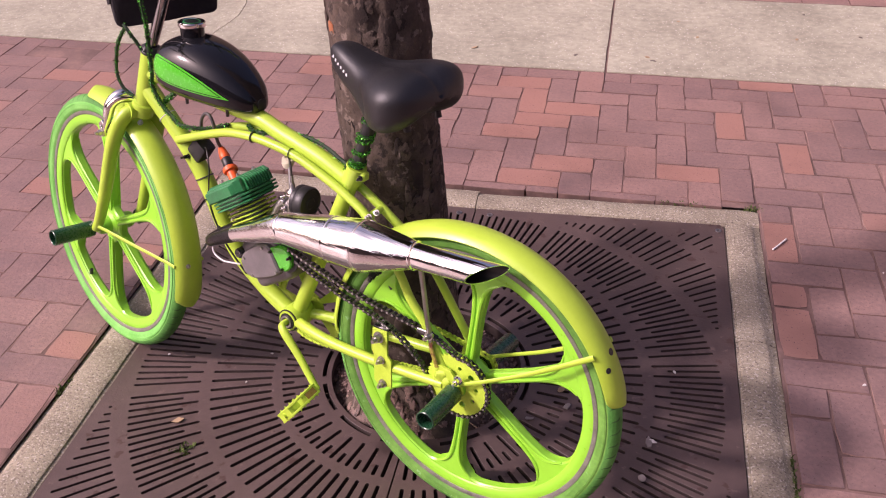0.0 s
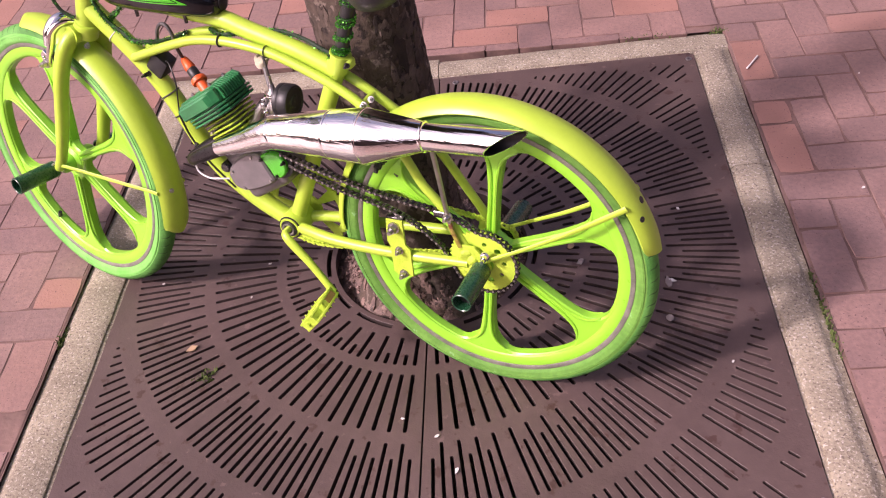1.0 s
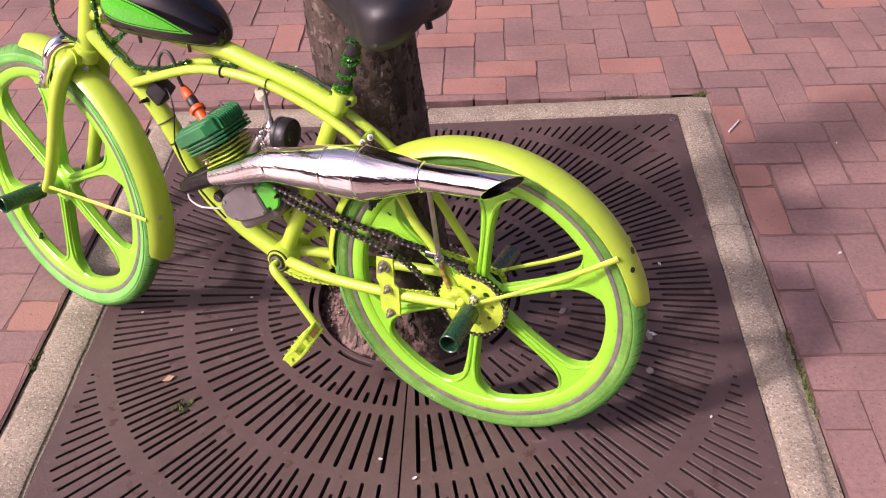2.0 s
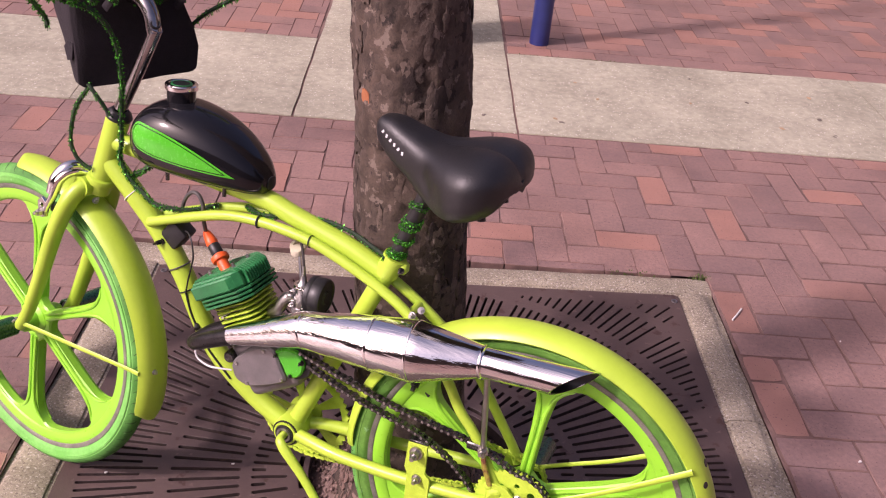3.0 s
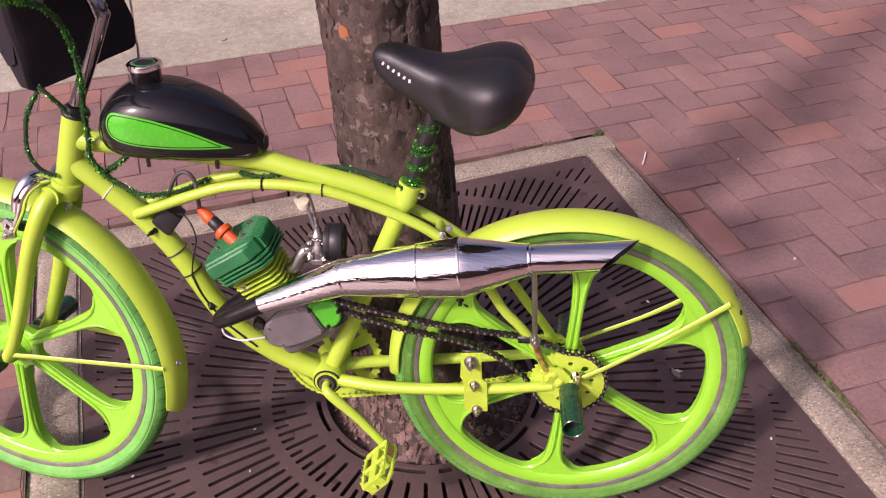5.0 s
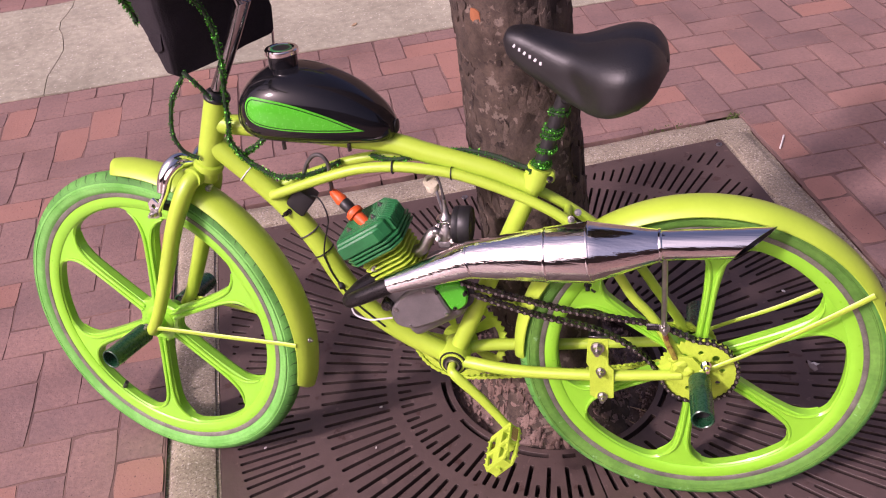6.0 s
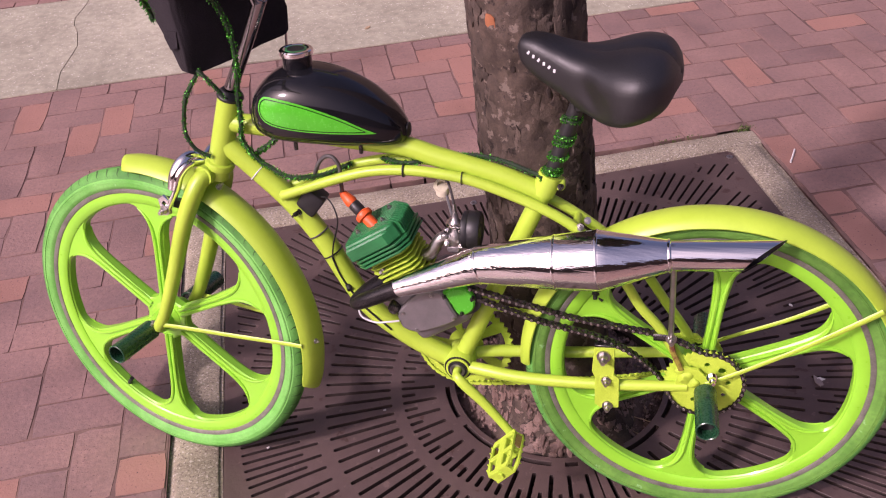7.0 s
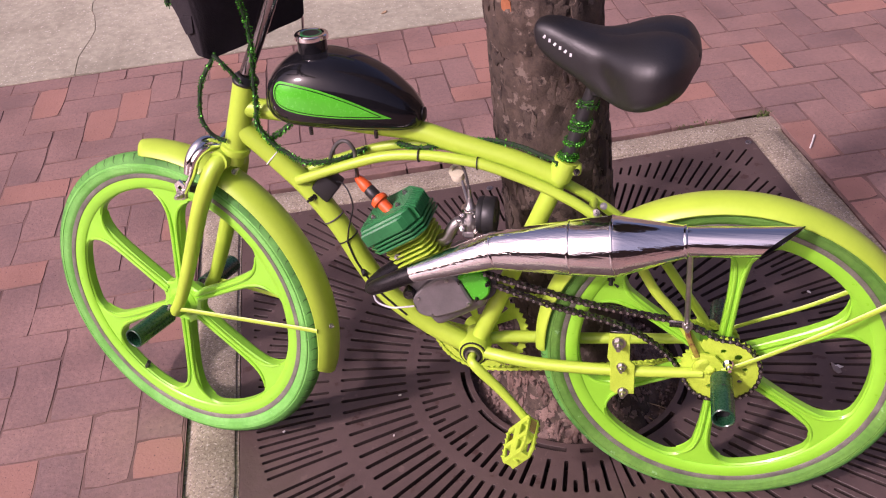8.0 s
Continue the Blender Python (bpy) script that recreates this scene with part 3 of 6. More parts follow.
def bark_patch(z, a, w, h, lift, seed, n=14):
    """A curling plate of bark that lies on the trunk: z height, a angle, w and h half sizes."""
    bm = bmesh.new()
    rnd = random.Random(seed)
    loop = []
    for i in range(n):
        t = 2 * math.pi * i / n
        s = 0.62 + 0.62 * rnd.random()
        loop.append((w * s * math.cos(t), h * s * math.sin(t)))

    def on(u, v, o):
        zz, aa = z + v, a + u / 0.115
        return trunk_axis(zz) + Vector((math.cos(aa), math.sin(aa), 0)) * (trunk_radius(zz, aa) + o)
    mid = bm.verts.new(on(0, 0, lift + 0.001))
    inn = [bm.verts.new(on(u * 0.6, v * 0.6, lift + 0.0012)) for u, v in loop]
    out = [bm.verts.new(on(u, v, lift)) for u, v in loop]
    foot = [bm.verts.new(on(u, v, -0.012)) for u, v in loop]
    for i in range(n):
        j = (i + 1) % n
        bm.faces.new((mid, inn[i], inn[j]))
        bm.faces.new((inn[i], out[i], out[j], inn[j]))
        bm.faces.new((out[i], foot[i], foot[j], out[j]))
    return bm


flakes, crumbs = bmesh.new(), bmesh.new()
rnd = random.Random(4)
for i in range(1000):
    low = i >= 560     # small crumbling flakes over the root flare
    z = rnd.uniform(-0.03, 0.11) if low else rnd.uniform(0.03, 1.5)
    size = rnd.uniform(0.25, 0.55) if low else 1.0
    tmp = bark_patch(z, rnd.uniform(math.pi * 0.75, math.pi * 2.2), rnd.uniform(0.006, 0.021) * size, rnd.uniform(0.010, 0.034) * size, rnd.uniform(0.000, 0.006) if low else rnd.uniform(-0.0016, 0.0015), i, 16)
    me = bpy.data.meshes.new("tmp")
    tmp.to_mesh(me)
    tmp.free()
    (crumbs if low else flakes).from_mesh(me)
    bpy.data.meshes.remove(me)
for bits, name, mat in ((flakes, "loose_bark", BARK_FLAKE), (crumbs, "root_bark", ROOT)):
    ob = part(name, bits, mat, trunk)
    ob["kind"] = "stuff"
FRONT = -math.pi / 2
for k, (z, a, w, h) in enumerate(((0.975, -0.02, 0.015, 0.032), (1.20, 0.15, 0.020, 0.034), (0.935, 0.50, 0.016, 0.030), (0.835, 0.16, 0.007, 0.030), (0.800, 0.06, 0.006, 0.014), (0.775, 0.55, 0.014, 0.040),
                                  (0.69, 0.42, 0.012, 0.022), (0.62, 0.75, 0.016, 0.045), (0.90, -0.62, 0.010, 0.004), (0.845, -0.55, 0.014, 0.005))):
    part("bark_scar", bark_patch(z, FRONT + a, w, h, 0.0010, 91 + k), BARK_SCAR, trunk, "dark hollow scar in the bark")
part("bark_wound", bark_patch(0.921, FRONT - 0.826, 0.0115, 0.0140, 0.0022, 193, 9), BARK_FRESH, trunk, "small fresh orange wound in the bark")

# ---- post and bin beyond the footway ----
post = tagged(new("sign_post"), "dark blue painted steel post set in the brick paving", "post")
bm = tube([(-0.348, 2.056, -0.02), (-0.348, 2.056, 2.4)], 0.048, 28, 1)
part("shaft", bm, BLUE, post)

bin_ = tagged(new("litter_bin"), "black round metal litter bin behind the tree", "bin")
m = Matrix.Translation((-0.999, 1.945, 0.0)) @ Matrix.Rotation(radians(90), 4, 'X')
part("body", moved(lathe([(0.001, 0.004), (0.125, 0.004), (0.135, 0.03), (0.150, 0.62), (0.142, 0.62), (0.128, 0.04), (0.001, 0.035)], 40), m), BIN, bin_)
part("rim", moved(lathe([(0.140, 0.622), (0.156, 0.622), (0.160, 0.632), (0.154, 0.645), (0.140, 0.645)], 40), m), BIN, bin_)

# ---- unseen plain walls, added to close the street and shape chrome reflections ----
def backdrop(name, x0, x1, y0, y1, h, material=STUCCO, label="unseen plain tan wall added as a backdrop for reflections"):
    return tagged(mesh_object(name, box(x0, x1, y0, y1, -0.02, h, 0.02), material, smooth=False), label, "wall", kind="structure")


backdrop("wall_south", -22, 22, -8.4, -8.0, 3.2, SHADED, "unseen dark brown wall added to put a dark band in the chrome")
backdrop("wall_north", -22, 22, 10.0, 10.4, 6.0)
backdrop("wall_east", 16.0, 16.4, -8.0, 10.0, 5.5)


# ---- the motorised bicycle: x ahead, y to its left, z up; it leans on the tree ----
B_AHEAD, B_LEFT, B_UP = Vector((-0.9259, 0.3778, -0.0023)), Vector((-0.3750, -0.9184, 0.1260)), Vector((0.0455, 0.1176, 0.9920))
bike = tagged(new("motorised_bicycle"), "neon yellow-green cruiser bicycle with small petrol engine, leaning against the tree", "bicycle")
BIKE_POSE = Matrix.Translation((-0.7174, -1.2878, 0.0004)) @ Matrix((B_AHEAD, B_LEFT, B_UP)).transposed().to_4x4() @ Matrix.Scale(0.9688, 4)
bike.matrix_world = BIKE_POSE

HUB_Z = 0.330
HEAD_TOP, HEAD_LOW = Vector((0.873, 0, 0.839)), Vector((0.916, 0, 0.706))
STEER_AXIS = (HEAD_TOP - HEAD_LOW).normalized()
STEER = Matrix.Translation(HEAD_TOP) @ Matrix.Rotation(radians(-11.6), 4, STEER_AXIS) @ Matrix.Translation(-HEAD_TOP)
FRONT_HUB = Vector((1.106, 0, 0.331))


def bent(bm):
    """Front parts turn with the fork."""
    return moved(bm, STEER)


# frame tubes
part("head_tube", tube([HEAD_TOP, HEAD_LOW], 0.0225, 24, 1), YELLOW, bike)
for p, h in ((HEAD_TOP, 0.012), (HEAD_LOW, -0.010)):
    q = STEER_AXIS.to_track_quat('Y', 'Z').to_matrix().to_4x4()
    part("headset_cup", moved(lathe([(0.012, -0.004), (0.0235, -0.004), (0.0250, 0.001), (0.0225, 0.007), (0.0165, 0.013), (0.012, 0.013)] if h > 0 else [(0.012, -0.004), (0.0265, -0.004), (0.0285, 0.002), (0.0265, 0.009), (0.020, 0.013), (0.012, 0.013)], 28), Matrix.Translation(p + STEER_AXIS * h * 0.3) @ q), BLACK if h > 0 else YELLOW, bike)
part("down_tube", tube([(0.898, 0, 0.752), (0.833, 0, 0.690), (0.776, 0, 0.629), (0.724, 0, 0.552), (0.682, 0, 0.468), (0.640, 0, 0.404), (0.562, 0, 0.342), (0.478, 0, 0.298)], 0.0205, 22), YELLOW, bike)
part("top_tube", tube([(0.880, 0, 0.792), (0.780, 0, 0.784), (0.640, 0, 0.770), (0.557, 0, 0.7625), (0.497, 0, 0.745), (0.4375, 0, 0.7295), (0.379, 0, 0.7135), (0.329, 0, 0.6945), (0.306, 0, 0.685)], 0.0185, 20), YELLOW, bike)
part("seat_tube", tube([(0.467, 0, 0.300), (0.2985, 0, 0.708)], 0.0170, 22, 1), YELLOW, bike)
for s in (1, -1):
    low = [(0.158, 0.036, 0.541), (0.1255, 0.038, 0.489), (0.086, 0.038, 0.442), (0.034, 0.045, 0.360), (0.026, 0.048, 0.348)] if s > 0 else [(0.158, -0.045, 0.556), (0.114, -0.048, 0.499), (0.079, -0.052, 0.444), (0.035, -0.054, 0.378), (0.024, -0.054, 0.352)]
    part("cantilever_tube", tube([(0.790, 0.019 * s, 0.656), (0.775, 0.021 * s, 0.663), (0.690, 0.024 * s, 0.6965), (0.6185, 0.024 * s, 0.719), (0.5535, 0.024 * s, 0.726), (0.497, 0.024 * s, 0.724), (0.443, 0.024 * s, 0.7165), (0.393, 0.024 * s, 0.702),
                                  (0.341, 0.024 * s, 0.6825), (0.298, 0.024 * s, 0.6635), (0.256, 0.025 * s, 0.640), (0.212, 0.031 * s, 0.606), *low], [0.0096] * 12 + [0.0092] * 5, 14), YELLOW, bike)
    part("chain_stay", tube([(0.452, 0.020 * s, 0.300), (0.410, 0.032 * s, 0.303), (0.353, 0.041 * s, 0.303), (0.276, 0.046 * s, 0.306), (0.160, 0.051 * s, 0.316), (0.030, 0.052 * s, 0.330)], [0.0125, 0.0125, 0.012, 0.0115, 0.011, 0.0095], 16), YELLOW, bike)
    drop = [(0.052, 0.338), (0.046, 0.376), (0.014, 0.374), (-0.014, 0.346), (-0.020, 0.330), (-0.012, 0.318), (0.020, 0.312), (0.048, 0.318)]
    part("dropout", plate(drop, [circle_loop(0.0, 0.331, 0.006, 10)], 0.0035, 0.0008, lift=0.054 * s), YELLOW_ROUGH, bike)
part("stay_bridge", tube([(0.246, -0.024, 0.634), (0.246, 0.024, 0.634)], 0.0075, 12, 1), YELLOW, bike)
part("bridge_bolt", bolt((0.238, 0.030, 0.638), (0, 1, 0.3), 0.0050, 0.007), STEEL, bike)
part("bridge_bolt", bolt((0.226, 0.022, 0.648), (-0.2, 0.9, 0.5), 0.0045, 0.008), STEEL, bike)
# seat clamp and post
part("seat_clamp", tube([(0.3075, 0, 0.687), (0.2930, 0, 0.724)], 0.0215, 22, 1), YELLOW, bike)
bm = box(0.268, 0.286, -0.011, 0.011, 0.696, 0.716, 0.004)
part("clamp_ear", bm, YELLOW, bike)
part("clamp_bolt", bolt((0.275, 0.012, 0.706), (0, 1, 0), 0.0040, 0.006), CHAIN, bike)
part("seat_post", tube([(0.2965, 0, 0.712), (0.2500, 0, 0.858)], 0.0135, 20, 1), BLACK, bike, "seat post wrapped in black tape")

# bottom bracket, crank, pedal, chainring
bm = moved(lathe([(0.012, -0.033), (0.0275, -0.033), (0.0300, -0.029), (0.0300, 0.026), (0.0275, 0.030), (0.012, 0.030)], 30), Matrix.Translation((0.467, 0, 0.300)))
part("bottom_bracket", bm, YELLOW, bike)
for r0, r1, y, mt in ((0.0245, 0.0270, 0.0320, BLACK), (0.0200, 0.0238, 0.0340, YELLOW_ROUGH), (0.0155, 0.0192, 0.0365, BLACK), (0.0105, 0.0148, 0.0390, STEEL)):
    part("bearing_ring", moved(lathe([(r0 - 0.002, 0.028), (r0, y), (r1, y), (r1 + 0.0012, 0.028)], 28), Matrix.Translation((0.467, 0, 0.300))), mt, bike)
part("crank_arm", tube([(0.467, 0.024, 0.300), (0.467, 0.048, 0.300), (0.462, 0.058, 0.298), (0.447, 0.062, 0.284), (0.406, 0.065, 0.243), (0.362, 0.069, 0.190), (0.355, 0.070, 0.180)], [0.009, 0.009, 0.0095, 0.0105, 0.0095, 0.009, 0.0115], 14, flat=0.8), YELLOW, bike)
pedal = part("pedal_axle", tube([(0.355, 0.063, 0.181), (0.360, 0.175, 0.166)], 0.0055, 12, 1), YELLOW_ROUGH, bike)
PED = Matrix.Translation((0.358, 0.126, 0.1725)) @ Matrix.Rotation(radians(-7.6), 4, 'X') @ Matrix.Rotation(radians(51), 4, 'Y') @ Matrix.Scale(0.93, 4)
cage = bmesh.new()
outer = [(-0.034, -0.047), (0.034, -0.047), (0.040, -0.036), (0.040, 0.030), (0.029, 0.048), (-0.029, 0.048), (-0.040, 0.030), (-0.040, -0.036)]
holes = [[(-0.034, -0.034), (-0.011, -0.036), (-0.011, -0.005), (-0.034, -0.005)], [(-0.034, 0.005), (-0.011, 0.005), (-0.011, 0.036), (-0.026, 0.036)],
         [(0.011, -0.036), (0.034, -0.034), (0.034, -0.005), (0.011, -0.005)], [(0.011, 0.005), (0.034, 0.005), (0.026, 0.036), (0.011, 0.036)]]
for z in (-0.0105, 0.0105):
    side = plate(outer, holes, 0.0028, 0.0008)
    moved(side, Matrix(((1, 0, 0, 0), (0, 0, 1, 0), (0, 1, 0, z), (0, 0, 0, 1))))
    me = bpy.data.meshes.new("tmp")
    side.to_mesh(me)
    side.free()
    cage.from_mesh(me)
    bpy.data.meshes.remove(me)
    for x in (-0.037, 0.037):
        for k in range(5):
            bmesh.ops.create_cone(cage, cap_ends=True, segments=6, radius1=0.0026, radius2=0.0014, depth=0.005, matrix=Matrix.Translation((x, -0.032 + 0.015 * k, z + math.copysign(0.0042, z))) @ Matrix.Rotation(0 if z > 0 else math.pi, 4, 'X'))
box(-0.033, 0.033, -0.0465, -0.037, -0.0100, 0.0100, 0.001, bm=cage)
box(-0.028, 0.028, 0.0380, 0.0475, -0.0100, 0.0100, 0.001, bm=cage)
box(-0.0385, 0.0385, -0.0045, 0.0045, -0.0100, 0.0100, 0.001, bm=cage)
box(-0.0095, 0.0095, -0.0400, 0.0400, -0.0095, 0.0095, 0.003, bm=cage)
part("pedal_cage", moved(cage, PED), YELLOW_ROUGH, pedal)
for x in (-0.0385, 0.0385):
    part("pedal_reflector", box(x - 0.0012, x + 0.0012, -0.0360, -0.0055, -0.0076, 0.0076, 0.0006, m=PED), AMBER, pedal, "dull amber pedal reflector")
tooth = [(0.467 + (0.099 if k % 2 else 0.093) * math.cos(2 * math.pi * k / 88), 0.300 + (0.099 if k % 2 else 0.093) * math.sin(2 * math.pi * k / 88)) for k in range(88)]
gaps = []
for k in range(5):
    a0, a1 = 2 * math.pi * k / 5 + 0.16, 2 * math.pi * (k + 1) / 5 - 0.16
    gaps.append([(0.467 + 0.082 * math.cos(a0 + (a1 - a0) * i / 6), 0.300 + 0.082 * math.sin(a0 + (a1 - a0) * i / 6)) for i in range(7)]
                + [(0.467 + 0.036 * math.cos(a1 - (a1 - a0) * i / 6), 0.300 + 0.036 * math.sin(a1 - (a1 - a0) * i / 6)) for i in range(7)])
part("chainring", plate(tooth, gaps, 0.002, 0.0, lift=-0.052), YELLOW_ROUGH, bike)


rivets = []


def chain(path, pitch=0.0127, half=0.0042):
    """Links laid along a path in the xz plane at the path's y."""
    bm = bmesh.new()
    rivets.clear()
    pts = spline(path, 10)
    dist = [0.0]
    for a, b in zip(pts, pts[1:]):
        dist.append(dist[-1] + (b - a).length)
    pins, s, i = [], 0.0, 0
    while s < dist[-1]:
        while dist[i + 1] < s:
            i += 1
        pins.append(pts[i].lerp(pts[i + 1], (s - dist[i]) / max(dist[i + 1] - dist[i], 1e-9)))
        s += pitch
    for k, (a, b) in enumerate(zip(pins, pins[1:])):
        d = (b - a).normalized()
        up = d.cross(Vector((0, 1, 0))).normalized()
        wide = half if k % 2 else half - 0.0017
        for sg in (1, -1):
            for y0, y1 in ((wide, wide + 0.0015),):
                ring = []
                for u, v in ((-0.0045, -0.0026), (0.0, -0.0042), (0.0040, -0.0028), (pitch - 0.0040, -0.0028), (pitch, -0.0042), (pitch + 0.0045, -0.0026),
                             (pitch + 0.0045, 0.0026), (pitch, 0.0042), (pitch - 0.0040, 0.0028), (0.0040, 0.0028), (0.0, 0.0042), (-0.0045, 0.0026)):
                    ring.append(a + d * u + up * v)
                lo = [bm.verts.new(p + Vector((0, sg * y0, 0))) for p in ring]
                hi = [bm.verts.new(p + Vector((0, sg * y1, 0))) for p in ring]
                bm.faces.new(hi)
                bm.faces.new(lo[::-1])
                for i2 in range(12):
                    j2 = (i2 + 1) % 12
                    bm.faces.new((lo[i2], lo[j2], hi[j2], hi[i2]))
        q = Vector((0, 1, 0)).to_track_quat('Z', 'X').to_matrix().to_4x4()
        bmesh.ops.create_cone(bm, cap_ends=True, segments=10, radius1=0.0037, radius2=0.0037, depth=2 * half - 0.003, matrix=Matrix.Translation(a) @ q)
        rivets.append(Matrix.Translation(a) @ q)
    return bm


def rivet_heads(places, half):
    bm = bmesh.new()
    for m in places:
        bmesh.ops.create_cone(bm, cap_ends=True, segments=8, radius1=0.0027, radius2=0.0025, depth=2 * half + 0.0052, matrix=m)
    return bm


SPROCKET = 0.070
arc = [(SPROCKET * math.cos(t), 0.042, HUB_Z + 0.004 + SPROCKET * math.sin(t)) for t in (radians(84 + 23.5 * k) for k in range(11))]
engine_chain = part("engine_chain", chain([(0.432, 0.054, 0.508), (0.340, 0.053, 0.484), (0.242, 0.051, 0.460), (0.150, 0.048, 0.446), (0.082, 0.045, 0.435), (0.030, 0.043, 0.414), *arc,
                                           (0.080, 0.043, 0.338), (0.112, 0.045, 0.372), (0.150, 0.047, 0.400), (0.205, 0.049, 0.424), (0.305, 0.052, 0.448), (0.400, 0.054, 0.480), (0.425, 0.054, 0.488)], half=0.0050), CHAIN, bike)
part("rivets", rivet_heads(rivets, 0.0050), STEEL, engine_chain, "bright worn chain rivets")
part("pedal_chain", chain([(0.467, -0.052, 0.398), (0.25, -0.052, 0.386), (0.01, -0.050, 0.363), (-0.030, -0.050, 0.345), (-0.030, -0.050, 0.315), (0.01, -0.050, 0.294), (0.145, -0.051, 0.255), (0.237, -0.052, 0.236), (0.367, -0.052, 0.213), (0.467, -0.052, 0.202), (0.524, -0.052, 0.220), (0.556, -0.052, 0.258), (0.565, -0.052, 0.304), (0.548, -0.052, 0.356), (0.512, -0.052, 0.388), (0.467, -0.052, 0.398)]), YELLOW_ROUGH, bike, "paint-spattered bicycle chain")
part("rear_cog", moved(lathe([(0.012, -0.004), (0.031, -0.003), (0.033, 0.0), (0.031, 0.003), (0.012, 0.004)], 24), Matrix.Translation((0, -0.050, HUB_Z))), CHAIN, bike)


# ---- wheels ----
def spoke_opening(a, n=16):
    """The opening between the spokes at a and a + 60 degrees: narrow at the hub, round at the rim."""
    left, right = [], []
    r_in, r_out = 0.054, 0.2555

    fillet = 0.046

    def half(r):
        u = max(0.0, (r - 0.120) / (r_out - 0.120))
        v = max(0.0, r - (r_out - fillet))
        return 0.0110 + 0.014 * u ** 2 + fillet - math.sqrt(max(fillet ** 2 - v * v, 0.0))
    rs = [r_in + (r_out - r_in) * (1 - (1 - i / n) ** 1.9) for i in range(n + 1)]
    for r in rs:
        h = half(r)
        t = math.asin(min(h / r, 0.999))
        left.append((r, a + t))
        right.append((r, a + math.pi / 3 - t))
    a0, a1 = left[-1][1], right[-1][1]
    top = [(r_out + 0.0004, a0 + (a1 - a0) * (i + 1) / 7) for i in range(6)]
    low0, low1 = left[0][1], right[0][1]
    base = [(r_in - 0.006, low0 + (low1 - low0) * 0.5)]
    pol = left + top + right[::-1] + base
    return [(r * math.cos(t), r * math.sin(t)) for r, t in pol]


def wheel(name, place, turn_deg, phase, parent, size=1.0, rubber=TYRE_OLD, wall_rubber=TYRE, valve_turn=123):
    place = turn_deg @ Matrix.Translation(place) @ Matrix.Scale(size, 4)
    ph = radians(phase)
    rim = part(name, moved(lathe([(0.2585, -0.0120), (0.2620, -0.0150), (0.2740, -0.0165), (0.2810, -0.0155), (0.2830, 0.0), (0.2810, 0.0155), (0.2740, 0.0165), (0.2620, 0.0150), (0.2585, 0.0120), (0.2570, 0.0)], 96), place), LIME, parent, "neon lime-green six-spoke moulded wheel")
    ring = circle_loop(0, 0, 0.2650, 96)
    disc = plate(ring, [spoke_opening(ph + k * math.pi / 3) for k in range(6)], 0.0110, 0.0035)
    for k in range(6):
        a = ph + k * math.pi / 3
        rot = Matrix.Rotation(-a, 4, 'Y')
        for sg in (1, -1):
            # raised rib that forks towards the rim
            t = bmesh.new()
            for e in (1, -1):
                tube([(0.042, 0.0105 * sg, 0.0060 * e), (0.120, 0.0112 * sg, 0.0052 * e), (0.180, 0.0112 * sg, 0.0062 * e), (0.214, 0.0108 * sg, 0.0125 * e), (0.234, 0.0102 * sg, 0.026 * e), (0.244, 0.0095 * sg, 0.042 * e)], [0.0048, 0.0044, 0.0044, 0.0042, 0.0034, 0.0015], 8, 4, bm=t)
            moved(t, rot)
            me = bpy.data.meshes.new("tmp")
            t.to_mesh(me)
            t.free()
            disc.from_mesh(me)
            bpy.data.meshes.remove(me)
    part("spokes", moved(disc, place), LIME, rim)
    part("hub", moved(lathe([(0.006, -0.047), (0.017, -0.047), (0.021, -0.040), (0.024, -0.018), (0.034, -0.012), (0.034, 0.012), (0.024, 0.018), (0.021, 0.040), (0.017, 0.047), (0.006, 0.047)], 36), place), LIME, rim)
    for sg in (1, -1):
        part("bead_ring", moved(lathe([(0.2800, 0.0120 * sg), (0.2812, 0.0165 * sg), (0.2840, 0.0180 * sg), (0.2905, 0.0178 * sg), (0.2920, 0.0120 * sg)], 96), place), GREYRING, rim)
    prof = []
    for k in range(33):
        a = radians(-146 + 292 * k / 32)
        g = 0.0010 if k in (5, 7, 25, 27) else 0.0
        prof.append((0.3070 + (0.0230 - g) * math.cos(a), (0.0235 - g) * math.sin(a)))
    tyre = part("tyre", moved(lathe(prof[8:25], 120, closed=False), place), rubber, rim, "green rubber tyre tread, scuffed and dusty")
    for band in (prof[:9], prof[24:]):
        part("sidewall", moved(lathe(band, 120, closed=False), place), wall_rubber, rim, "paler green ribbed tyre sidewall")
    for sg in (1, -1):
        for aa, rr in ((84, 0.0009),):
            c0 = (0.3070 + 0.0232 * math.cos(radians(aa)), sg * 0.0236 * math.sin(radians(aa)))
            part("sidewall_rib", moved(lathe([(c0[0] + rr * math.cos(q), c0[1] + rr * math.sin(q)) for q in (math.pi * 2 * k / 6 for k in range(6))], 96), place), wall_rubber, rim)
    # dark strips laid on the shoulders, painting the shade in thin curved sipes
    tread = bmesh.new()
    for k in range(72):
        a = 2 * math.pi * k / 72
        for sg, off in ((1, 0.0), (-1, 0.5)):
            prev = None
            for i in range(7):
                u = i / 6
                ang = sg * radians(14 + 50 * u)
                aa = a + (off + 0.42 * u * u + 0.10 * math.sin(5 * u)) * 2 * math.pi / 72
                rr, y = 0.3070 + 0.0234 * math.cos(ang), 0.0239 * math.sin(ang)
                w = 0.0023 * (1.3 - u)
                pair = [tread.verts.new(Matrix.Rotation(-aa, 4, 'Y') @ Vector((rr, y, w * e))) for e in (1, -1)]
                if prev:
                    tread.faces.new((prev[0], prev[1], pair[1], pair[0]))
                prev = pair
